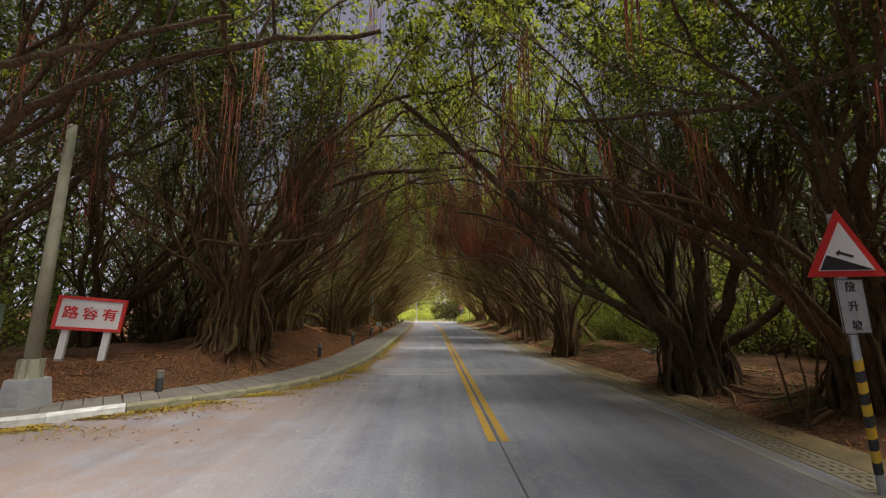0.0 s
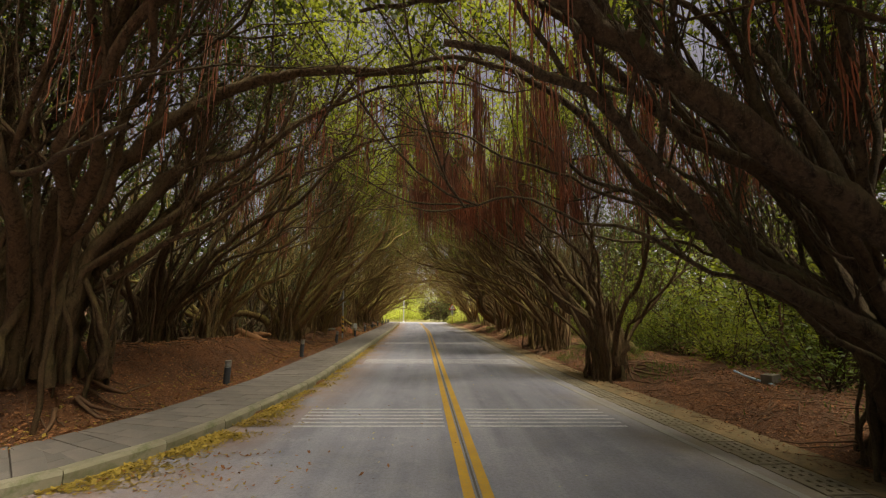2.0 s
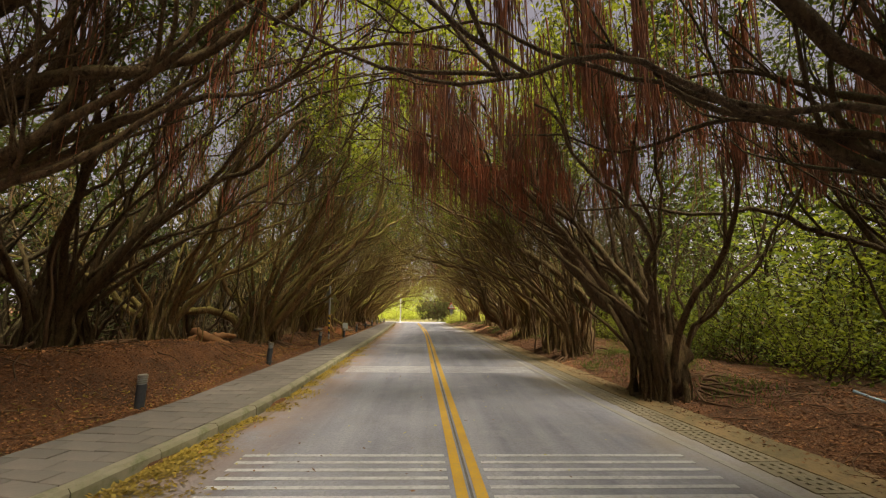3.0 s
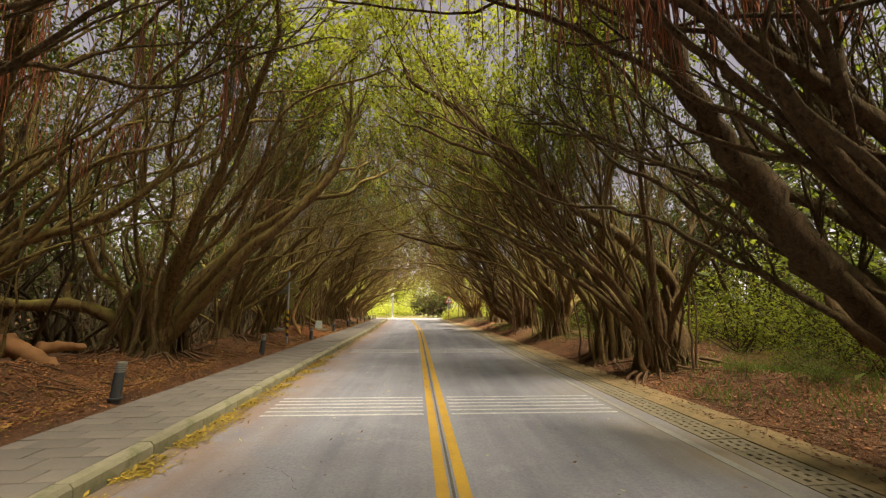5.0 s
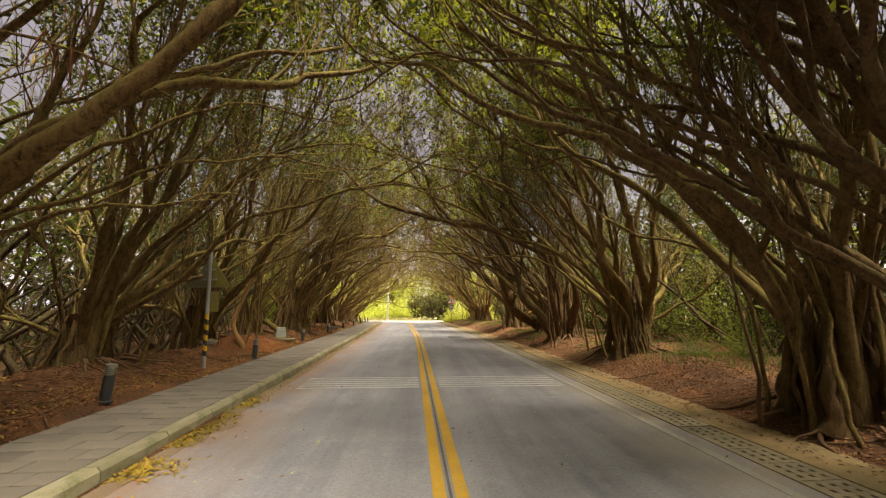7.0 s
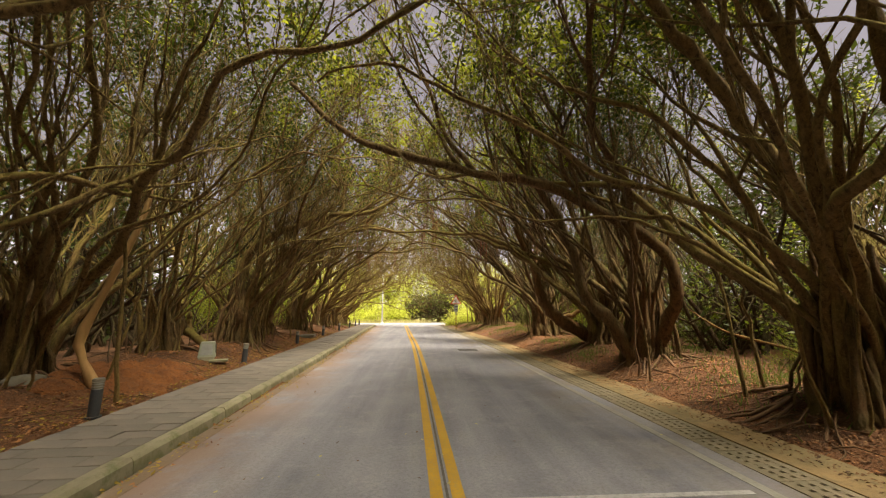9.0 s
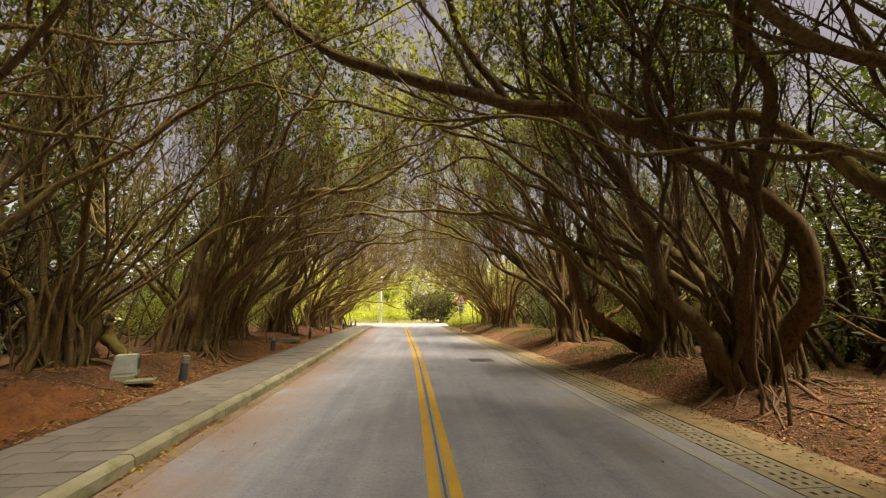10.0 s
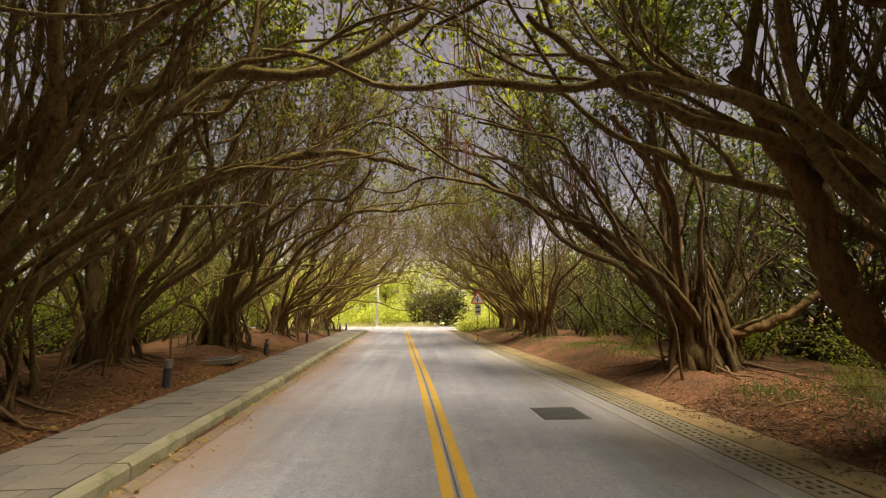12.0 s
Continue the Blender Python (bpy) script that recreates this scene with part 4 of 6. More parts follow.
def thicket(x, y, seed):
    """A dark clump of many thin stems and hanging roots behind the first row."""
    rng = np.random.default_rng(seed)
    tree = anchor("thicket_tree", Matrix.Translation((x, y, land(x, y) - 0.1)), "dark many-stemmed tree with bare tangled branches", "tree", "thicket behind the bank")
    m = 24
    st = rng.normal(0, 0.55, (m, 3)) * np.array([1, 1.3, 0])
    P = sprout(rng, st, unit(rng.normal(0, 0.35, (m, 3)) + np.array([0, 0, 1.0])), rng.uniform(3.5, 7.5, m), 10, 0.16, rng.uniform(0, 0.4, m))
    R = rng.uniform(0.025, 0.085, m)[:, None] * (1.1 - 0.8 * np.linspace(0, 1, 10))[None]
    for i in range(m):
        b = Buf()
        b.tubes(P[i:i + 1], R[i:i + 1], 4)
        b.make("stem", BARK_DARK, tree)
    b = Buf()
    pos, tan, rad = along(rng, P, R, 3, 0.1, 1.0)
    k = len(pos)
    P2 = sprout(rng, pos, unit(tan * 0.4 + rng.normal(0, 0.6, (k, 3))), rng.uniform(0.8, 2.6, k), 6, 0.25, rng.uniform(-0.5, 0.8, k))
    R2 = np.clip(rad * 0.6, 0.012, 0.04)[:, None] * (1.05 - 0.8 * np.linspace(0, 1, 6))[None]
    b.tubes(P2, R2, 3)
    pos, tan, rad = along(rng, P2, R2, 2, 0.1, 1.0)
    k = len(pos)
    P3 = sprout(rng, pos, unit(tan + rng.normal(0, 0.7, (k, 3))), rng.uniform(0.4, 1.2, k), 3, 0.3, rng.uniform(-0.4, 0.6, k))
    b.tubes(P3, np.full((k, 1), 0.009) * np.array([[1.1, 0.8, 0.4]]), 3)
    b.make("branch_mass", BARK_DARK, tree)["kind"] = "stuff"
    keep = P3[rng.uniform(0, 1, k) < np.clip((P3[:, -1, 2] - 2.4) / 3.0, 0.05, 1.0)]
    at = (keep[:, rng.integers(0, 3, 11)] + rng.normal(0, 0.15, (len(keep), 11, 3))).reshape(-1, 3)
    b = Buf()
    b.leaves(at, 0.2, rng)
    b.make("crown", LEAF, tree)
    return tree


thick = [thicket(-10.2, 15.5, 331), thicket(-10.6, 24.5, 332)]
for i, y in enumerate(np.arange(13.0, 62.0, 3.0)):
    for x in (-10.3, -12.6, 9.9) if i % 2 else (-10.3, 11.4):
        xx, yy = x + rb.uniform(-0.8, 0.8) - 0.012 * y, float(y) + rb.uniform(-0.9, 0.9)
        if (xx > 0 and 11.0 < yy < 24.0) or (xx < 0 and yy > 40.0):
            continue
        copy_thing(thick[int(rb.integers(0, 2))], Matrix.Translation((xx, yy, land(xx, yy) - 0.1)) @ Matrix.Rotation(rb.uniform(0, 6.28), 4, "Z") @ Matrix.Scale(rb.uniform(0.8, 1.15), 4))


def shrub(x, y, seed, mat, label, h=1.6, w=1.3, count=1300, size=0.14, name="shrub", stems=14, group="shrubs"):
    rng = np.random.default_rng(seed)
    ob = anchor(name, Matrix.Translation((x, y, land(x, y) - 0.05)), label, "bush", group)
    st = np.zeros((stems, 3)) + rng.normal(0, 0.1, (stems, 3)) * np.array([1, 1, 0])
    d = unit(rng.normal(0, 1, (stems, 3)) * np.array([w / h, w / h, 0]) + np.array([0, 0, 1.0]))
    P = sprout(rng, st, d, rng.uniform(0.6, 1.1, stems) * h, 5, 0.16, np.full(stems, 0.2))
    b = Buf()
    b.tubes(P, np.full((stems, 1), 0.018) * np.linspace(1.1, 0.3, 5)[None], 3)
    pos, tan, _ = along(rng, P, np.ones((stems, 5)), 5, 0.2, 1.0)
    P2 = sprout(rng, pos, unit(tan + rng.normal(0, 0.7, (len(pos), 3))), rng.uniform(0.2, 0.6, len(pos)) * h * 0.6, 3, 0.3, np.full(len(pos), 0.2))
    b.tubes(P2, np.full((len(pos), 1), 0.007) * np.array([[1.1, 0.8, 0.3]]), 3)
    b.make("stem_mass", BARK_DARK, ob)["kind"] = "stuff"
    per = max(1, count // len(P2))
    at = (P2[:, rng.integers(0, 3, per)] + rng.normal(0, 0.09 * h, (len(P2), per, 3))).reshape(-1, 3)
    at = at[at[:, 2] > 0.08]
    b = Buf()
    b.leaves(at, size, rng, 0.1)
    b.make("foliage", mat, ob)
    return ob


sh = [shrub(9.2, 13.5, 401, LEAF_SHRUB, "leafy green shrub under the trees", 2.4, 1.6, 1400, 0.105),
      shrub(8.6, 18.6, 402, LEAF_BRIGHT, "yellow-green shrub under the trees", 2.0, 1.4, 1900, 0.075),
      shrub(10.4, 16.2, 403, LEAF_SHRUB, "leafy green shrub under the trees", 3.4, 1.8, 2000, 0.105)]
k = 0
for y in np.arange(6.0, 64.0, 2.3):
    for x, p in ((8.9, 0.35), (10.8, 0.5), (13.2, 0.6), (-14.0, 0.5),):
        if rb.uniform() > p or (x < 0 and y < 9):
            continue
        xx, yy = x + rb.uniform(-0.9, 0.9) - (0.012 * y), y + rb.uniform(-1, 1)
        copy_thing(sh[rb.integers(0, 3)], Matrix.Translation((xx, yy, land(xx, yy) - 0.05)) @ Matrix.Rotation(rb.uniform(0, 6.28), 4, "Z") @ Matrix.Scale(rb.uniform(0.7, 1.25), 4))
        k += 1

# copies with the brighter leaf colour stand in for light on the right-hand undergrowth
for x, y, s in ((8.6, 15.4, 1.1), (9.6, 17.6, 1.3), (8.3, 19.3, 0.9), (10.6, 15.0, 1.4), (9.4, 21.6, 1.2), (8.8, 24.8, 0.8), (9.2, 29.5, 1.1), (8.4, 40.0, 1.0), (8.0, 43.5, 1.2)):
    copy_thing(sh[1], Matrix.Translation((x, y, land(x, y) - 0.05)) @ Matrix.Rotation(x * 3 + y, 4, "Z") @ Matrix.Scale(s, 4))
for x, y, s in ((10.2, 3.0, 1.1), (11.6, 5.2, 1.3), (10.4, 7.6, 1.0), (12.6, 8.6, 1.3), (13.2, 3.4, 1.2), (11.2, 10.4, 1.1), (14.2, 6.4, 1.4), (10.0, 0.0, 1.2), (12.4, -1.0, 1.3)):
    copy_thing(sh[2], Matrix.Translation((x, y, land(x, y) - 0.05)) @ Matrix.Rotation(x * 2 + y, 4, "Z") @ Matrix.Scale(s, 4))
    copy_thing(thick[0], Matrix.Translation((x + 0.8, y + 0.9, land(x + 0.8, y + 0.9) - 0.1)) @ Matrix.Rotation(x + y, 4, "Z") @ Matrix.Scale(s * 0.9, 4))

for x, y, s in ((10.6, 12.4, 1.9), (11.8, 14.6, 2.3), (10.4, 16.4, 2.1), (12.2, 17.6, 2.6), (10.8, 19.2, 2.2), (12.0, 21.4, 2.5), (10.2, 23.2, 1.8), (13.4, 15.8, 2.8), (13.6, 19.8, 2.8), (11.0, 26.6, 2.0), (11.6, 29.8, 2.2), (10.6, 34.0, 2.0), (11.2, 38.2, 2.2), (10.4, 42.6, 2.1), (10.8, 46.8, 2.2)):
    copy_thing(sh[1 if int(y * 10) % 3 else 2], Matrix.Translation((x, y, land(x, y) - 0.05)) @ Matrix.Rotation(x * 5 + y, 4, "Z") @ Matrix.Scale(s, 4))

# dense growth that closes the wood behind the left bank
for i, y in enumerate(np.arange(9.0, 58.0, 3.2)):
    x = -13.6 - 0.9 * (i % 3) - 0.012 * float(y)
    copy_thing(sh[2 if i % 2 else 0], Matrix.Translation((x, float(y), land(x, float(y)) - 0.05)) @ Matrix.Rotation(i * 1.7, 4, "Z") @ Matrix.Scale(1.7 + 0.25 * (i % 3), 4))

for x, y, s in ((-10.0, 42.2, 1.5), (-11.2, 44.6, 1.9), (-10.2, 47.4, 1.6), (-11.6, 49.8, 2.0), (-10.4, 52.6, 1.7), (-11.4, 55.6, 2.0), (-10.8, 59.2, 1.9), (-12.6, 47.0, 2.3), (-13.0, 53.0, 2.4)):
    copy_thing(sh[1], Matrix.Translation((x, y, land(x, y) - 0.05)) @ Matrix.Rotation(x * 3 + y, 4, "Z") @ Matrix.Scale(s, 4))

# low ferny plants on the right verge
for x, y, s in ((6.5, 18.7, 0.26), (7.1, 19.5, 0.34), (6.1, 19.7, 0.22), (7.9, 18.5, 0.4), (6.9, 17.5, 0.26), (7.4, 20.4, 0.3), (6.7, 27.4, 0.28), (7.3, 26.8, 0.36), (6.9, 28.2, 0.25), (7.8, 27.6, 0.4), (5.9, 38.4, 0.2), (6.6, 39.2, 0.3), (6.2, 16.9, 0.2), (6.9, 34.9, 0.28), (7.6, 31.6, 0.36), (6.4, 44.6, 0.34), (5.8, 46.4, 0.3)):
    copy_thing(sh[0 if int(x * 10) % 2 else 1], Matrix.Translation((x, y, land(x, y) - 0.02)) @ Matrix.Rotation(x * 7 + y, 4, "Z") @ Matrix.Scale(s, 4))

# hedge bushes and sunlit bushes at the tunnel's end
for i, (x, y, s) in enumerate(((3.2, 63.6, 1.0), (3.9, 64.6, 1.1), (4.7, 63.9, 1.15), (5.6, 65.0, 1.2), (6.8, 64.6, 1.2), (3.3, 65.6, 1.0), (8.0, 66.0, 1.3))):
    shrub(x, y, 450 + i, LEAF_PAINTED_SUN, "bright yellow-green bush in the light at the road's end", 1.25 * s, 1.3, 1500, 0.12, stems=18, group="bushes at the road's end")
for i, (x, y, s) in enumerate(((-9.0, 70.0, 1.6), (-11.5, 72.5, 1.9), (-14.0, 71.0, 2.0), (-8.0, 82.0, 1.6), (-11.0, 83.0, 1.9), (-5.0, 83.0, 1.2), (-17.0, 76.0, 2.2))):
    shrub(x, y, 470 + i, LEAF_PAINTED_SUN if i % 2 == 0 else STRAW, "pale sunlit bush beyond the tunnel of trees", 1.3 * s, 1.5, 1700, 0.16, stems=18, group="sunlit bushes")


def far_tree(x, y, seed, h, mat, label, bare=False):
    rng = np.random.default_rng(seed)
    tree = anchor("far_tree", Matrix.Translation((x, y, land(x, y) - 0.1)), label, "tree", "trees beyond the tunnel")
    b = Buf()
    n = 10
    s = np.linspace(0, 1, n)
    P = np.stack([np.cumsum(rng.normal(0, 0.14, n)), np.cumsum(rng.normal(0, 0.14, n)), s * h * 0.8], 1)[None]
    R = (0.2 * (1.1 - 0.8 * s))[None]
    b.tubes(P, R, 8, 0.1, rng)
    b.make("trunk", BARK, tree)
    m = 40 if not bare else 70
    pos, tan, rad = along(rng, P, R, m, 0.1 if bare else 0.2, 1.0)
    d = unit(rng.normal(0, 1, (m, 3)) * np.array([1, 1, 0.2]) + np.array([0, 0, 0.45]))
    P2 = sprout(rng, pos, d, rng.uniform(0.25, 0.55, m) * h, 6, 0.18, rng.uniform(-0.2, 0.8, m))
    R2 = np.maximum(rad * 0.5, 0.03)[:, None] * (1.05 - 0.8 * np.linspace(0, 1, 6))[None]
    b = Buf()
    b.tubes(P2, R2, 4)
    pos, tan, _ = along(rng, P2, R2, 5, 0.2, 1.0)
    mm = len(pos)
    P3 = sprout(rng, pos, unit(tan + rng.normal(0, 0.6, (mm, 3))), rng.uniform(0.1, 0.2, mm) * h, 3, 0.2, rng.uniform(-0.2, 0.5, mm))
    b.tubes(P3, np.full((mm, 1), 0.02) * np.array([[1.1, 0.8, 0.4]]), 3)
    b.make("branch_mass", BARK_DARK if bare else BARK, tree)["kind"] = "stuff"
    per = 1 if bare else 18
    at = (P3[:, rng.integers(0, 3, per)] + rng.normal(0, 0.05 * h, (mm, per, 3))).reshape(-1, 3)
    b = Buf()
    b.leaves(at, 0.33, rng)
    b.make("crown", mat, tree)
    return tree


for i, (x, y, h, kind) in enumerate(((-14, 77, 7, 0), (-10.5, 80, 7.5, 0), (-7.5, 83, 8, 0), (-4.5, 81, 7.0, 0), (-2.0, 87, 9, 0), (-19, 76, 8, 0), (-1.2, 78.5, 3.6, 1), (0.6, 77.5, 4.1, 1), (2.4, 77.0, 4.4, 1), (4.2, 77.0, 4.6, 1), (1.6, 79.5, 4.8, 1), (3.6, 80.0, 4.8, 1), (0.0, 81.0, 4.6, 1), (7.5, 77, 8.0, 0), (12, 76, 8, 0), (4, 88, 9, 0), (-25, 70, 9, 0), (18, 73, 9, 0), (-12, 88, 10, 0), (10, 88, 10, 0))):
    far_tree(x, y, 500 + i, h, LEAF_SHRUB if kind else LEAF_PAINTED_SUN, "dense dark thicket tree with bare branches" if kind else "sunlit green tree beyond the tunnel", bool(kind))

# the wood's far edge closes the place all round
b = Buf()
rw = np.random.default_rng(77)
for side in (-1, 1):
    m = 26000 if side < 0 else 26000
    yy = rw.uniform(-40, 110, m)
    xx = side * (rw.uniform(14.2 if side < 0 else 15.5, 23, m) + np.abs(rw.normal(0, 2, m)))
    zz = rw.uniform(0, 1, m) ** 0.8 * ((11.5 if side < 0 else 10.5) + 2.0 * np.sin(yy * 0.35 + side) + 1.2 * np.sin(yy * 1.1))
    b.leaves(np.stack([xx, yy, zz], 1), 0.56, rw)
m = 9000
yy = rw.uniform(4, 44, m)
b.leaves(np.stack([rw.uniform(14.2, 17.0, m), yy, rw.uniform(0, 1, m) ** 0.9 * (8.5 + 1.5 * np.sin(yy * 0.7))], 1), 0.42, rw)
xx = rw.uniform(-45, 45, m)
b.leaves(np.stack([xx, rw.uniform(104, 112, m), rw.uniform(0, 1, m) ** 0.8 * (9 + 2 * np.sin(xx * 0.3))], 1), 0.7, rw)
b.leaves(np.stack([xx, rw.uniform(-48, -40, m), rw.uniform(0, 1, m) * (9 + 2 * np.sin(xx * 0.3))], 1), 0.7, rw)
tagged(b.make("far_woods", LEAF), "dense green edge of the woods", "woods", kind="stuff")

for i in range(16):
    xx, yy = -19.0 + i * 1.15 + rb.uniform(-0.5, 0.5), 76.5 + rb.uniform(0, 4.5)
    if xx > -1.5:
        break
    t_ = shrub(xx, yy, 620 + i, LEAF_PAINTED_SUN, "tall sunlit yellow-green bush beyond the tunnel", rb.uniform(2.2, 4.2), 2.4, 1500, 0.24, stems=16, group="sunlit bushes")
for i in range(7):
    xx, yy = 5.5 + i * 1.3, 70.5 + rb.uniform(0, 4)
    shrub(xx, yy, 650 + i, LEAF_PAINTED_SUN, "tall sunlit yellow-green bush beyond the tunnel", rb.uniform(2.4, 4.0), 2.2, 1300, 0.24, stems=16, group="sunlit bushes")
b = Buf()
b.box(-60, 60, 77.0, 130, rise(80) - 0.6, rise(80) + 0.06)
tagged(b.make("lawn", LAWN, smooth_shade=False), "pale sunlit grass beyond the junction", "lawn", kind="structure")

# ---- things along the road ----


def bollard():
    b = anchor("bollard_light", Matrix(), "dark grey bollard light with a louvred head", "bollard", "bollards along the sidewalk")
    part("post", bm_cyl(0.072, 0.072, 0.5, (0, 0, -0.1), 20), BOLLARD, b, smooth_shade=False)
    head = bm_cyl(0.06, 0.06, 0.13, (0, 0, 0.4), 18)
    part("lamp_core", head, GLASS_DULL, b, "dull grey glass")
    for k in range(3):
        part("louvre", bm_cyl(0.075, 0.075, 0.015, (0, 0, 0.42 + k * 0.035), 20), LOUVRE, b)
    part("cap", bm_cyl(0.077, 0.073, 0.045, (0, 0, 0.51), 20, bevel=0.007), LOUVRE, b)
    part("flange", bm_cyl(0.1, 0.1, 0.02, (0, 0, 0.0), 20), BOLLARD, b)
    return b


BOLLARDS = ((-6.24, 8.54, 0, 0), (-4.62, 14.36, 2, 1), (-4.55, 19.2, -1, 3), (-4.7, 24.75, 3, 6), (-4.86, 30.17, 0, 2), (-5.18, 35.6, 0, 3), (-5.5, 41.3, 2, 1), (-5.78, 46.8, 0, 2), (-6.0, 52.2, 1, 0), (-6.25, 57.5, 0, 1), (-6.5, 62.0, 0, 0), (-6.7, 65.4, 0, 0))
first = bollard()
for i, (x, y, ax, ay) in enumerate(BOLLARDS):
    m = Matrix.Translation((x, y, land(x, y) - 0.01)) @ Euler((radians(ax), radians(ay), 0)).to_matrix().to_4x4()
    if i == 0:
        first.matrix_world = m
    else:
        copy_thing(first, m)


def letters(text, size, mat, parent, at, name="lettering", depth=0.004, yaw=0.0):
    """Writing as a raised mesh on a plate that faces -y."""
    cu = bpy.data.curves.new(name, "FONT")
    cu.body, cu.size, cu.extrude, cu.align_x, cu.align_y = text, size, depth, "CENTER", "CENTER"
    cu.offset = 0.022 * size
    tmp = bpy.data.objects.new(name, cu)
    scene.collection.objects.link(tmp)
    dg = bpy.context.evaluated_depsgraph_get()
    me = bpy.data.meshes.new_from_object(tmp.evaluated_get(dg))
    bpy.data.objects.remove(tmp)
    me.transform(Euler((radians(90), 0, 0)).to_matrix().to_4x4())
    me.materials.clear()
    me.materials.append(mat)
    ob = new(name, me)
    ob.parent, ob.location = parent, at
    return ob


# road name board on two posts
x, y = -8.6, 9.1
board = anchor("name_board", Matrix.Translation((x, y, land(x, y) + 0.05)) @ Euler((0, radians(5), radians(20))).to_matrix().to_4x4(), "white name board with red frame and red characters on two posts", "sign")
part("post", bm_box(0.14, 0.1, 0.85, (-0.4, 0.03, 0.3), 0.008), SIGN_WHITE, board)
part("post", bm_box(0.14, 0.1, 0.85, (0.4, 0.03, 0.3), 0.008), SIGN_WHITE, board)
part("panel", bm_box(1.2, 0.06, 0.66, (0, 0, 1.06), 0.006), SIGN_WHITE, board)
for z_ in (1.42, 0.7):
    part("frame_rail", bm_box(1.34, 0.09, 0.07, (0, -0.01, z_), 0.006), RED, board)
for sx in (-0.635, 0.635):
    part("frame_stile", bm_box(0.07, 0.09, 0.65, (sx, -0.01, 1.06), 0.006), RED, board)
for i, ch in enumerate("路容有"):
    letters(ch, 0.31, RED, board, (-0.38 + i * 0.38, -0.034, 1.05), "character")


def striped_pole(parent, h, r, lo, hi, bands):
    part("pole", bm_cyl(r, r, h + 0.3, (0, 0, -0.6), 16), METAL, parent, "grey galvanised pole")
    step = (hi - lo) / bands
    for k in range(bands):
        bm = bm_cyl(r * 1.06, r * 1.06, step, (0, 0, lo + k * step), 16)
        for v in bm.verts:
            v.co.z += v.co.x * 0.55
        part("band", bm, SIGN_YELLOW if k % 2 else SIGN_BLACK, parent)


def tri(w, h, z):
    return [(-w / 2, z), (w / 2, z), (0, z + h)]


def warning_sign(x, y, z, yaw, label, slope=True, lean=(0, 0)):
    s = anchor("warning_sign", Matrix.Translation((x, y, z)) @ Euler((radians(lean[0]), radians(lean[1]), radians(yaw))).to_matrix().to_4x4(), label, "sign")
    striped_pole(s, 2.95, 0.038, -0.2, 0.98, 10)
    part("triangle", bm_prism(tri(0.92, 0.8, 1.9), 0.012, y=-0.062), RED, s, "red triangular rim")
    part("face", bm_prism(tri(0.66, 0.573, 1.967), 0.008, y=-0.068), SIGN_WHITE, s)
    if slope:
        part("slope_symbol", bm_prism([(-0.315, 1.976), (0.315, 1.976), (-0.215, 2.15)], 0.005, y=-0.074), SIGN_BLACK, s)
        arrow = [(-0.10, 2.175), (-0.05, 2.215), (-0.055, 2.192), (0.10, 2.142), (0.09, 2.113), (-0.064, 2.163), (-0.074, 2.14)]
        part("arrow_symbol", bm_prism(arrow, 0.005, y=-0.074), SIGN_BLACK, s)
    else:
        part("road_symbol", bm_prism([(-0.03, 2.0), (0.03, 2.0), (0.03, 2.12), (0.03, 2.34), (-0.03, 2.34), (-0.03, 2.16), (-0.13, 2.24), (-0.15, 2.2), (-0.03, 2.1)], 0.005, y=-0.074), SIGN_BLACK, s)
    part("bracket", bm_box(0.1, 0.05, 0.04, (0, -0.03, 2.12)), METAL, s)
    part("plate", bm_box(0.32, 0.012, 0.6, (0, -0.056, 1.57), 0.004), BOX_GREY, s, "dull grey-white plate under the triangle")
    for a in ((0, 1.865, 0.31, 0.008), (0, 1.255, 0.31, 0.008), (-0.155, 1.56, 0.008, 0.6), (0.155, 1.56, 0.008, 0.6)):
        part("plate_border", bm_box(a[2], 0.004, a[3], (a[0], -0.0645, a[1])), SIGN_BLACK, s)
    if slope:
        for i, ch in enumerate("險升坡"):
            letters(ch, 0.12, SIGN_BLACK, s, (0, -0.064, 1.775 - i * 0.215), "character", 0.002)
    else:
        for i in range(2):
            part("text_bar", bm_box(0.2, 0.004, 0.09, (0, -0.064, 1.7 - i * 0.25)), SIGN_BLACK, s)
    return s


warning_sign(4.63, 4.3, 0.42, 0, "red triangular steep slope sign on a striped pole", True, (0, -1))
x, y = 2.84, 55.2
warning_sign(x, y, land(x, y) + 0.18, 2, "red triangular side road sign on a striped pole", False)

# triangular sign seen from behind
x, y = -5.2, 28.2
s = anchor("sign_back", Matrix.Translation((x, y, land(x, y))) @ Euler((0, radians(1.5), radians(186))).to_matrix().to_4x4(), "back of a triangular sign on a striped grey pole", "sign")
striped_pole(s, 3.15, 0.045, 0.3, 1.3, 8)
part("triangle", bm_prism(tri(0.98, 0.84, 1.95), 0.012, y=-0.06), SIGN_OLIVE, s, "dull olive back of the triangle")
part("bracket", bm_box(0.34, 0.04, 0.04, (0, -0.03, 2.15)), METAL, s)
part("bracket", bm_box(0.22, 0.04, 0.04, (0, -0.03, 2.4)), METAL, s)
part("yellow_plate", bm_prism([(-0.47, 1.96), (-0.03, 1.96), (-0.03, 2.72)], 0.006, y=-0.046), SIGN_DULL, s, "dull yellow half of the back")
part("lower_plate", bm_box(0.2, 0.01, 0.5, (-0.12, -0.06, 1.6)), SIGN_DULL, s, "dull yellow plate below the triangle")

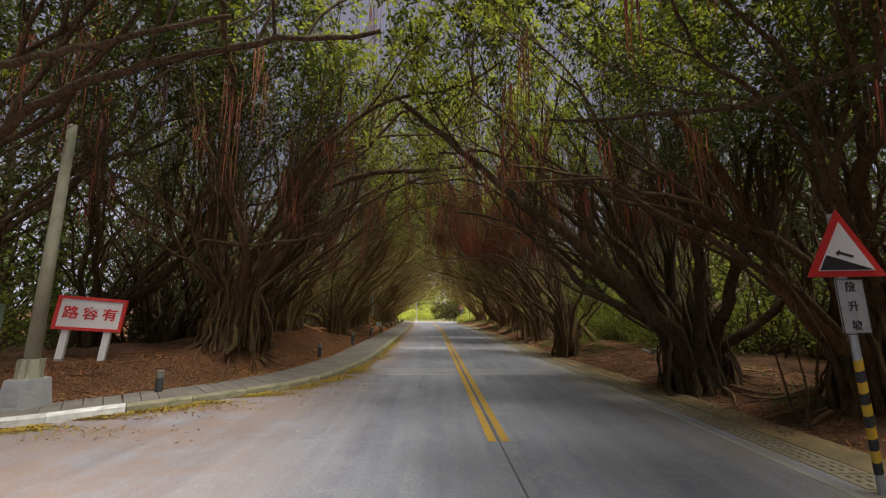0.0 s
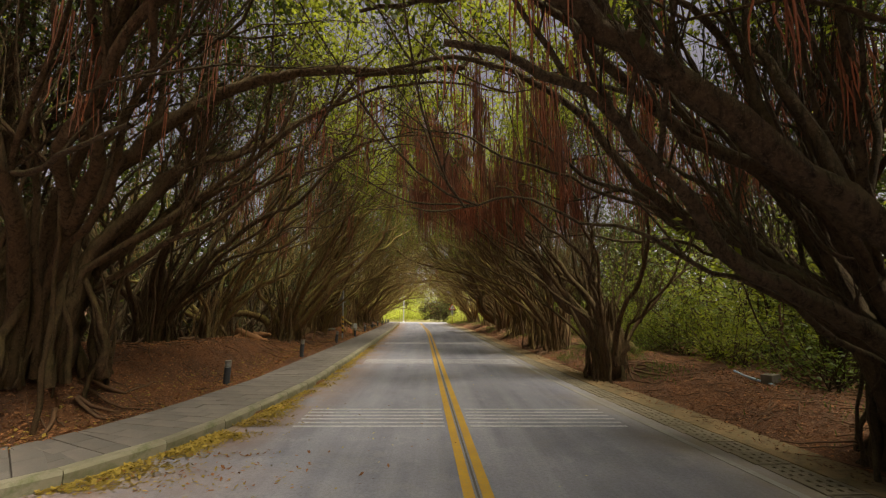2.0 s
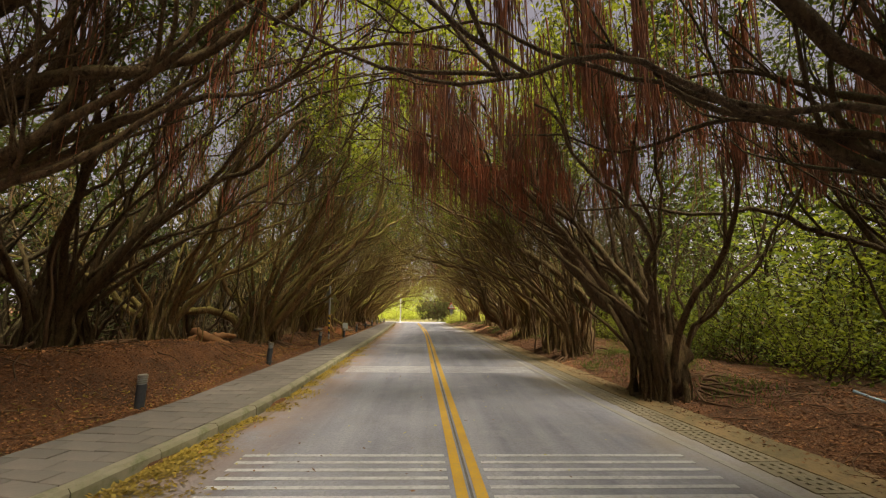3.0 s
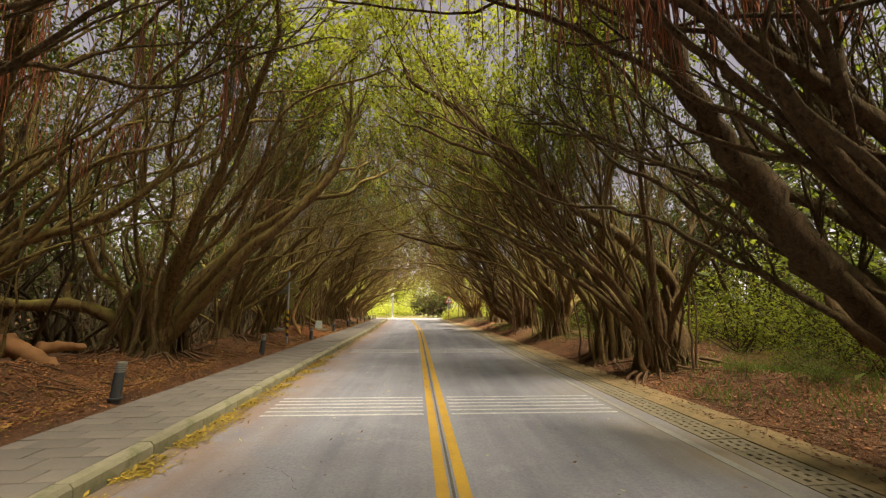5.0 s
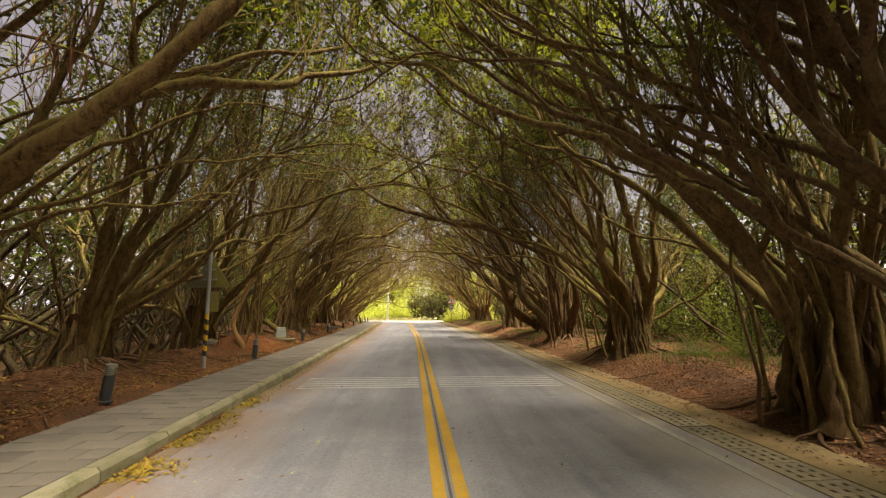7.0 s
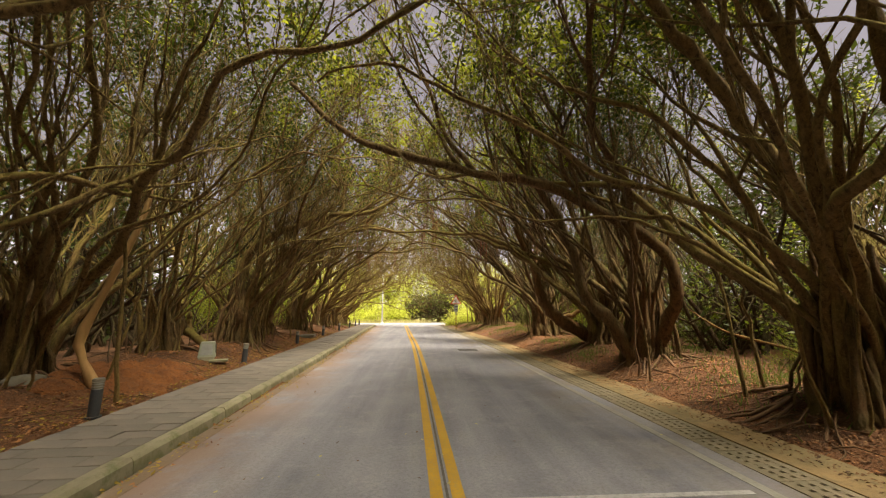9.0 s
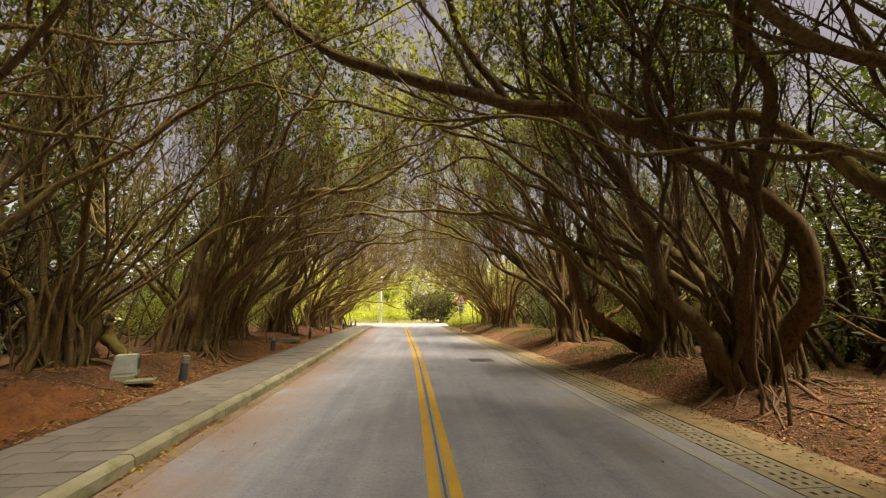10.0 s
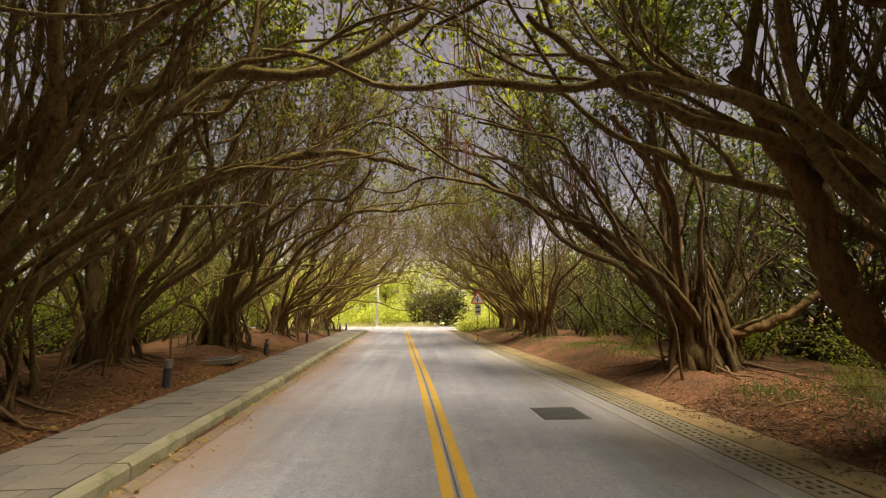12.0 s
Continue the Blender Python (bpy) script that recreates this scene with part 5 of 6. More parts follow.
# street lamp pole with its foot
x, y = -7.75, 7.25
lamp = anchor("street_lamp", Matrix.Translation((x, y, 0.1)), "tapered mossy concrete lamp pole on a boxed foot", "street lamp")
part("pole", bm_cyl(0.12, 0.075, 5.2, (0, 0, 0.4), 24), POLE, lamp, smooth_shade=True)
bm = bmesh.new()
bmesh.ops.create_cone(bm, cap_ends=True, segments=4, radius1=0.38, radius2=0.31, depth=0.55, matrix=Matrix.Translation((0, 0, 0.275)) @ Matrix.Rotation(radians(45), 4, "Z"))
bmesh.ops.bevel(bm, geom=list(bm.edges), offset=0.015, segments=2, affect="EDGES")
part("foot", bm, BOX_GREY, lamp, "grey painted concrete foot")
part("hatch", bm_box(0.24, 0.02, 0.32, (0.02, -0.255, 0.27), 0.006), BOX_GREY, lamp)
bm = bm_cyl(0.2, 0.15, 0.36, (0, 0, 0.54), 8)
part("collar", bm, POLE, lamp, "ribbed concrete collar")
for k in range(6):
    a = k * math.pi / 3
    part("rib", bm_box(0.025, 0.025, 0.36, (0.175 * math.cos(a), 0.175 * math.sin(a), 0.72)), POLE, lamp)

# pale green cabinet beside the bank
x, y = -11.6, 9.3
cab = anchor("utility_cabinet", Matrix.Translation((x, y, land(x, y) - 0.03)), "pale green metal utility cabinet", "cabinet")
part("body", bm_box(0.9, 0.6, 1.5, (0, 0, 0.75), 0.01), GREEN_BOX, cab)
part("door", bm_box(0.4, 0.02, 1.3, (-0.21, -0.31, 0.76), 0.005), GREEN_BOX, cab)
part("door", bm_box(0.4, 0.02, 1.3, (0.21, -0.31, 0.76), 0.005), GREEN_BOX, cab)
for k in range(6):
    part("vent", bm_box(0.25, 0.012, 0.015, (0.2, -0.325, 0.3 + k * 0.035)), BOX_GREY, cab)

# floodlight box on a concrete plinth
x, y = -5.9, 34.95
fl = anchor("floodlight", Matrix.Translation((x, y, land(x, y) - 0.02)) @ Euler((0, 0, radians(24))).to_matrix().to_4x4() @ Matrix.Scale(0.74, 4), "pale green floodlight box with a dull glass front", "floodlight")
part("body", bm_prism([(-0.27, 0.12), (0.3, 0.12), (0.24, 0.66), (-0.2, 0.66)], 0.34, 0.008, y=-0.17), BOX_GREEN, fl)
part("glass", bm_prism([(-0.2, 0.2), (0.2, 0.2), (0.17, 0.6), (-0.14, 0.6)], 0.012, y=-0.18), GLASS_DULL, fl, "dull glass pane")
part("side_plate", bm_box(0.012, 0.22, 0.3, (0.285, 0, 0.42)), BOLLARD, fl)
part("plinth", bm_box(0.5, 0.4, 0.16, (0, 0, 0.05), 0.01), POLE, fl)
part("slab", bm_box(0.6, 0.4, 0.07, (0.42, -0.3, -0.0), 0.01), KERB, fl)

# low slab over a pit
x, y = -6.1, 44.4
sl = anchor("pit_cover", Matrix.Translation((x, y, land(x, y))) @ Euler((0, radians(-3), radians(8))).to_matrix().to_4x4(), "low concrete pit cover beside the sidewalk", "slab")
part("slab", bm_box(1.0, 0.9, 0.13, (0, 0, 0.06), 0.012), STONE, sl)
part("lid", bm_box(0.6, 0.55, 0.02, (0, 0, 0.13), 0.004), IRON, sl)

# iron drain grate in the road
yg = 39.72
dr = anchor("drain_grate", Matrix.Translation((1.87, yg, rise(yg) + 0.002)) @ Euler((0, 0, radians(2))).to_matrix().to_4x4(), "dark iron drain grate set in the road", "grate")
part("plate", bm_box(0.78, 0.72, 0.006, (0, 0, 0.0)), IRON, dr)
for k in range(12):
    part("bar", bm_box(0.035, 0.62, 0.006, (-0.352 + k * 0.064, 0, 0.006)), IRON, dr)


def wood_piece(name, label, category, paths, mats, at, sides=9, seed=1):
    rng = np.random.default_rng(seed)
    ob = anchor(name, Matrix.Translation(at), label, category)
    for nm, pts, r0, r1, mat in paths:
        p = smooth_path(pts, 14)
        b = Buf()
        taper = np.linspace(r0, r1, 14)
        if not nm == "tube":
            taper = taper * (1 + 0.18 * np.sin(np.arange(14) * 1.9 + r0 * 40))
            taper[0], taper[-2], taper[-1] = taper[0] * 0.12, taper[-2] * 0.75, taper[-1] * 0.08
        b.tubes(p[None], taper[None], sides, 0.12 if nm == "tube" else 0.2, rng)
        b.make(nm, mat, ob)
    return ob


x, y = -6.75, 20.0
z = land(x, y)
wood_piece("uprooted_stump", "orange-brown uprooted tree stump lying on the bank", "stump", [
    ("stem", [(-0.75, 0.3, 0.5), (-0.35, 0.1, 0.36), (0.15, -0.05, 0.24), (0.55, -0.2, 0.12), (0.95, -0.35, 0.0)], 0.19, 0.07, WOOD_RAW),
    ("stub", [(0.1, 0.0, 0.24), (0.14, -0.2, 0.14), (0.3, -0.45, -0.02)], 0.1, 0.045, WOOD_RAW),
    ("stub", [(-0.4, 0.1, 0.36), (-0.6, -0.15, 0.18), (-0.8, -0.3, 0.0)], 0.12, 0.05, WOOD_RAW),
    ("stub", [(-0.6, 0.2, 0.42), (-0.72, 0.2, 0.7), (-0.68, 0.24, 0.9)], 0.09, 0.02, BARK_RED),
    ("stub", [(-0.1, 0.2, 0.3), (0.2, 0.45, 0.34), (0.5, 0.6, 0.3)], 0.12, 0.06, WOOD_RAW)], None, (x, y, z), seed=61)
x, y = -5.75, 31.15
z = land(x, y)
wood_piece("leaning_bough", "pale orange bare bough leaning up from the bank", "bough", [
    ("stem", [(0.1, 0.0, -0.1), (0.0, 0.0, 0.15), (-0.28, 0.0, 0.75), (0.0, 0.05, 1.65), (0.42, 0.1, 2.9), (0.55, 0.15, 3.7)], 0.085, 0.045, WOOD_PALE)], None, (x, y, z), seed=62)
x, y = -7.0, 35.6
z = land(x, y)
wood_piece("cut_limb", "grey-green cut limb propped on the bank", "bough", [
    ("stem", [(1.05, -0.3, 0.12), (0.6, -0.1, 0.3), (0.15, 0.1, 0.55), (-0.3, 0.2, 0.7)], 0.1, 0.13, BARK),
    ("stub", [(0.15, 0.1, 0.5), (0.1, 0.12, 0.9), (0.12, 0.1, 1.15)], 0.08, 0.07, BARK)], None, (x, y, z), seed=63)
x, y = 6.6, 18.2
z = land(x, y)
wood_piece("broken_trunk", "bare orange-brown broken trunk leaning in the undergrowth", "bough", [
    ("stem", [(0.5, -0.6, -0.1), (0.2, -0.2, 0.5), (-0.15, 0.0, 0.9), (-0.3, 0.1, 1.3), (0.0, 0.2, 1.6)], 0.13, 0.05, BARK_RED)], None, (x, y, z), seed=64)
x, y = 6.9, 32.0
z = land(x, y)
wood_piece("fallen_bough", "bare orange fallen bough lying on the bank", "bough", [
    ("stem", [(1.4, -1.0, 0.0), (0.6, -0.3, 0.35), (-0.2, 0.2, 0.65), (-0.7, 0.6, 1.15)], 0.035, 0.018, BARK_ORANGE)], None, (x, y, z), seed=65)

# pipe and block in the undergrowth
x, y = 7.1, 13.2
z = land(x, y)
wood_piece("pipe", "pale blue plastic pipe lying in the undergrowth", "pipe", [
    ("tube", [(0.2, 0.75, 0.1), (0.1, 0.4, 0.06), (0.0, 0.0, 0.05), (-0.05, -0.45, 0.03), (-0.1, -0.75, -0.03)], 0.026, 0.026, PIPE_BLUE)], None, (x, y, z), 12, 66)
x, y = 7.2, 12.9
bl = anchor("concrete_block", Matrix.Translation((x, y, land(x, y))) @ Matrix.Rotation(0.5, 4, "Z"), "pale weathered concrete block in the undergrowth", "block")
part("block", bm_box(0.42, 0.2, 0.24, (0.0, 0, 0.06), 0.015), STONE, bl)

# white lamp post beyond the tunnel
x, y = -4.75, 70.3
wp = anchor("street_lamp", Matrix.Translation((x, y, land(x, y))), "tall white lamp pole standing in the light", "street lamp")
part("pole", bm_cyl(0.1, 0.07, 7.5, (0, 0, -0.1), 16), SIGN_WHITE, wp, smooth_shade=True)
part("foot", bm_box(0.36, 0.36, 0.4, (0, 0, 0.15), 0.02), SIGN_WHITE, wp)

# boulder on the left bank
x, y = -6.5, 30.9
bm = bmesh.new()
bmesh.ops.create_icosphere(bm, subdivisions=3, radius=0.26)
for v in bm.verts:
    v.co = Vector((v.co.x * 1.25, v.co.y, v.co.z * 0.5)) * (1 + 0.3 * noise.noise(v.co * 5) + 0.12 * noise.noise(v.co * 14))
rock = part("boulder", bm, STONE, None, smooth_shade=True)
rock.location = (x, y, land(x, y) - 0.03)
tagged(rock, "low weathered grey boulder on the bank", "stone")

# mound of bare orange soil on the left bank
hx, hy = -5.85, 32.5
hb = Buf()
n_ = 56
v = []
for a in range(n_):
    for c in range(n_):
        u, w = a / (n_ - 1) * 2 - 1, c / (n_ - 1) * 2 - 1
        x, y = hx + u * 1.25, hy + w * 2.4
        r = math.hypot(u, w) + 0.35 * noise.noise(Vector((x * 1.4, y * 1.4, 4.0))) + 0.16 * noise.noise(Vector((x * 5, y * 5, 9.0)))
        k = 1 - smooth(0.1, 0.95, r)
        v.append((x, y, land(x, y) - 0.06 + 0.24 * k + (0.09 * noise.noise(Vector((x * 5, y * 5, 1.0))) + 0.05 * noise.noise(Vector((x * 14, y * 14, 1.0)))) * (0.3 + k)))
hb.add(v, [(a * n_ + c, (a + 1) * n_ + c, (a + 1) * n_ + c + 1, a * n_ + c + 1) for a in range(n_ - 1) for c in range(n_ - 1)])
tagged(hb.make("soil_mound", ORANGE_SOIL), "low mound of bare orange soil on the bank", "mound")

# ---- leaf litter and grass ----
rl = np.random.default_rng(9)


def litter(name, places, size, mat, label, category="fallen leaves"):
    pts = np.array([(x, y, land(x, y) + 0.012) for x, y in places])
    m = len(pts)
    az = rl.uniform(0, 6.283, m)
    d = np.stack([np.cos(az), np.sin(az), rl.normal(0, 0.22, m)], 1)
    s_ = np.stack([-np.sin(az), np.cos(az), rl.normal(0, 0.3, m)], 1)
    L = (size * rl.uniform(0.6, 1.3, m))[:, None]
    v = np.stack([pts, pts + d * L * 0.5 + s_ * L * 0.24, pts + d * L, pts + d * L * 0.5 - s_ * L * 0.24], 1)
    v[:, 1, 2] += 0.01
    v[:, 3, 2] += 0.006
    ob = mesh_object(name, v, np.arange(m * 4).reshape(m, 4), mat)
    return tagged(ob, label, category, kind="stuff")


def bank(n, a, b, y0=5.0, y1=50.0, left=True):
    out = []
    for _ in range(n):
        y = float(rl.uniform(y0, y1))
        d = float(rl.uniform(a, b))
        out.append((left_edge(y) - d, y) if left else (right_edge(y) + d, y))
    return out


litter("brown_litter", bank(42000, 1.6, 4.6, 5.0, 44.0) + bank(18000, 1.1, 4.0, 5.0, 44.0, left=False), 0.055, LEAF_DRY, "dry brown leaves scattered over the banks")
litter("dark_litter", bank(34000, 1.08, 3.8, 6.0, 40.0, left=False) + bank(12000, 1.7, 5.0, 5.0, 44.0) + bank(3500, 0.62, 1.1, 6.0, 40.0, left=False), 0.05, LEAF_BROWN, "dull brown leaf litter under the trees")
litter("fine_litter", bank(20000, 1.6, 4.4, 6.0, 24.0), 0.042, LEAF_DRY, "small dry leaves covering the red bank")
litter("yellow_litter", bank(3600, 1.55, 2.5) + bank(900, 2.0, 3.6), 0.07, LEAF_YELLOW, "yellow leaves fallen along the sidewalk")


def on_road(n, a, b, y0, y1, mat, name, label):
    pts = []
    for _ in range(n):
        y = float(rl.uniform(y0, y1))
        clump = noise.noise(Vector((y * 0.9, 3.0, 1.0)))
        if noise.noise(Vector((y * 2.3, 8.0, 2.0))) + 0.3 < float(rl.uniform(0, 0.5)):
            continue
        d = a + (b - a) * abs(float(rl.normal(0, 0.42))) * (1.0 + 0.9 * clump)
        pts.append((left_edge(y) + d, y))
    m = len(pts)
    p = np.array([(x, y, rise(y) + 0.008) for x, y in pts])
    az = rl.uniform(0, 6.283, m)
    d = np.stack([np.cos(az), np.sin(az), rl.normal(0.12, 0.25, m)], 1)
    s_ = np.stack([-np.sin(az), np.cos(az), rl.normal(0, 0.25, m)], 1)
    L = (0.056 * rl.uniform(0.5, 1.3, m))[:, None]
    v = np.stack([p, p + d * L * 0.5 + s_ * L * 0.26, p + d * L, p + d * L * 0.5 - s_ * L * 0.26], 1)
    v[:, 1:, 2] = np.maximum(v[:, 1:, 2], p[:, None, 2] + 0.002)
    tagged(mesh_object(name, v, np.arange(m * 4).reshape(m, 4), mat), label, "fallen leaves", kind="stuff")


on_road(17000, 0.03, 0.75, 5.0, 13.0, LEAF_YELLOW, "corner_leaves", "drift of yellow leaves along the curved kerb")
on_road(17000, 0.03, 0.45, 5.0, 26.0, LEAF_YELLOW, "gutter_leaves", "yellow leaves gathered along the kerb")
on_road(2600, 0.1, 2.4, 4.5, 10.5, LEAF_YELLOW, "scattered_leaves", "yellow leaves scattered over the road by the bend")
on_road(1600, 0.2, 3.2, 4.5, 10.5, LEAF_DRY, "bend_litter", "brown leaf bits scattered over the road by the bend")
on_road(1300, 0.03, 0.6, 5.0, 56.0, LEAF_DRY, "gutter_litter", "brown leaves gathered along the kerb")
on_road(3200, 0.03, 0.4, 24.0, 56.0, LEAF_YELLOW, "kerb_leaves", "sparse yellow leaves along the kerb")


on_road(350, 0.3, 7.0, 1.5, 34.0, LEAF_BROWN, "road_litter", "scattered brown leaf bits on the road")
on_road(420, 0.4, 8.0, 1.0, 30.0, STRAW, "pale_bits", "scattered pale bits of straw on the road")


def grass(name, places, mat, label, h=0.16):
    m = len(places)
    p = np.array([(x, y, land(x, y) - 0.01) for x, y in places])
    az = rl.uniform(0, 6.283, m)
    s_ = np.stack([np.cos(az), np.sin(az), np.zeros(m)], 1) * 0.008
    H = (h * rl.uniform(0.5, 1.4, m))[:, None]
    lean = np.stack([rl.normal(0, 0.35, m), rl.normal(0, 0.35, m), np.ones(m)], 1)
    v = np.stack([p - s_, p + s_, p + s_ * 0.4 + lean * H, p - s_ * 0.4 + lean * H], 1)
    tagged(mesh_object(name, v, np.arange(m * 4).reshape(m, 4), mat), label, "grass", kind="stuff")


tufts = []
for cx, cy, r, n in ((6.6, 20.4, 1.0, 1500), (7.2, 19.6, 0.9, 900), (6.0, 14.9, 0.5, 400), (5.2, 19.3, 0.4, 300), (6.4, 27.4, 0.9, 900), (7.4, 26.8, 0.9, 700), (6.0, 34.0, 0.5, 500), (5.4, 37.5, 0.5, 400), (5.6, 44.0, 0.8, 800), (5.2, 46.5, 0.9, 900), (4.8, 50.5, 0.9, 700), (4.6, 56.0, 1.2, 1200), (4.4, 61.0, 1.5, 1200), (6.5, 7.0, 0.5, 300), (-8.5, 56.0, 1.0, 600), (-7.4, 61.0, 1.5, 1400), (7.0, 39.0, 0.9, 600), (6.2, 17.9, 0.8, 700), (5.9, 23.0, 0.6, 500), (5.6, 30.2, 0.8, 700), (5.0, 35.4, 0.4, 350), (5.3, 39.4, 0.4, 350), (6.8, 30.8, 0.9, 700), (6.9, 9.9, 0.9, 500), (7.6, 35.0, 1.0, 700)):
    for _ in range(int(n * 0.9)):
        tx, ty = cx + float(rl.normal(0, r * 0.65)), cy + float(rl.normal(0, r * 0.9))
        if tx > right_edge(ty) + 1.25 or tx < left_edge(ty) - 1.8:
            tufts.append((tx, ty))
grass("verge_grass", tufts, GRASS, "patches of green grass on the banks", 0.1)
straw = [(float(rl.uniform(-16, 1.5)), float(rl.uniform(74.5, 77.5))) for _ in range(4000)] + [(float(rl.uniform(-14, -8)), float(rl.uniform(67, 70))) for _ in range(2500)]
grass("dry_grass", straw, STRAW, "pale sunlit dry grass beyond the road", 0.5)

# fallen twigs on both banks
tw = Buf()
places = bank(420, 1.8, 5.0, 8.0, 42.0) + bank(520, 1.2, 5.0, 6.0, 42.0, left=False)
for x, y in places:
    a, n_, L = float(rl.uniform(0, 6.283)), 5, float(rl.uniform(0.25, 1.3))
    p = []
    for k in range(n_):
        a += float(rl.normal(0, 0.25))
        px, py = x + math.cos(a) * L * k / n_, y + math.sin(a) * L * k / n_
        p.append((px, py, land(px, py) + 0.02 + float(rl.uniform(0, 0.03))))
    r0 = float(rl.uniform(0.004, 0.013))
    tw.tubes(np.array([p]), np.linspace(r0, r0 * 0.4, n_)[None], 4)
tagged(tw.make("fallen_twigs", ROOT_TAN), "thin dry twigs fallen on the banks", "twigs", kind="stuff")

# ---- kerbs, drain blocks, pavers (last) ----
kerb_left = new("kerb")
tagged(kerb_left, "mossy concrete kerb with patches of white paint", "kerb", kind="structure")


def kerb_mesh(length):
    bm = bmesh.new()
    prof = [(0.02, -0.12), (0.0, 0.11), (-0.035, 0.15), (-0.165, 0.15), (-0.18, 0.14), (-0.18, -0.12)]
    a = [bm.verts.new((x, -length / 2 + 0.006, z)) for x, z in prof]
    b_ = [bm.verts.new((x, length / 2 - 0.006, z)) for x, z in prof]
    n = len(prof)
    for i in range(n):
        j = (i + 1) % n
        bm.faces.new((a[i], b_[i], b_[j], a[j]))
    bm.faces.new(list(reversed(a)))
    bm.faces.new(b_)
    bmesh.ops.recalc_face_normals(bm, faces=bm.faces)
    me = bpy.data.meshes.new("kerb_stone")
    bm.to_mesh(me)
    bm.free()
    return me


ku = kerb_mesh(1.0)
ku.materials.append(KERB)
kw = kerb_mesh(1.0)
kw.materials.append(KERB_WHITE)
line = [(left_edge(y), y) for y in [float(v) for v in np.arange(3.6, 66.0, 0.05)]]
acc, last = 0.0, line[0]
start = line[0]
count = 0
for p in line[1:]:
    acc += math.dist(p, last)
    last = p
    if acc >= 1.0:
        mx, my = (start[0] + p[0]) / 2, (start[1] + p[1]) / 2
        white = start[1] < 7.1
        st = new("kerb_stone", kw if white else ku)
        st.parent = kerb_left
        st.location = (mx, my, rise(my) + float(rl.normal(0, 0.004)))
        st.rotation_euler = (0, 0, -math.atan2(p[0] - start[0], p[1] - start[1]) + float(rl.normal(0, 0.006)))
        st.scale = (1, math.dist(start, p), 1)
        start, acc, count = p, 0.0, count + 1

verge = Buf()
yy = np.arange(3.0, 67.0, 0.5)
for a, b_, h in ((0.59, 1.12, 0.022),):
    v = []
    for y in yy:
        y = float(y)
        r = right_edge(y)
        w = 0.03 * noise.noise(Vector((y * 0.8, 0, 5)))
        for o, dz in ((a, -0.05), (a, h), (b_ + w, h + 0.04), (b_ + w, -0.08)):
            v.append((r + o, y, rise(y) + dz))
    verge.add(v, [(j * 4 + k, j * 4 + k + 1, j * 4 + k + 5, j * 4 + k + 4) for j in range(len(yy) - 1) for k in range(3)])
tagged(verge.make("verge_strip", TAN, smooth_shade=False), "tan stained concrete strip along the bank", "kerb", kind="structure")

drain = new("drain_channel")
tagged(drain, "perforated concrete drain blocks along the road's edge", "drain", kind="structure")
bb = Buf()
v = []
for y in yy:
    y = float(y)
    r = right_edge(y)
    for o in (0.0, 0.64):
        v.append((r + o, y, rise(y) - 0.025))
bb.add(v, [(j * 2, j * 2 + 1, j * 2 + 3, j * 2 + 2) for j in range(len(yy) - 1)])
bb.make("channel_bed", BED, drain)
db = Buf()
for k in range(4):
    db.box((-0.25, -0.105, 0.02, 0.145)[k], (-0.155, -0.03, 0.095, 0.24)[k], -0.198, 0.198, -0.05, 0.004)
for k in range(4):
    for q in range(3):
        db.box(-0.155 + q * 0.125, -0.105 + q * 0.125, -0.195 + k * 0.11, -0.135 + k * 0.11, -0.05, 0.002)
blk = db.make("drain_block", HOLE_BLOCK, drain, smooth_shade=False)
y = 3.4
blk.location = (right_edge(y) + 0.36, y, rise(y) + 0.006)
for i in range(1, 150):
    y = 3.4 + i * 0.405
    ob = new("drain_block", blk.data)
    ob.parent = drain
    ob.location = (right_edge(y) + 0.36, y, rise(y) + 0.006 + float(rl.normal(0, 0.003)))
    ob.rotation_euler = (0, 0, math.atan(0.006 + 0.00094 * y))

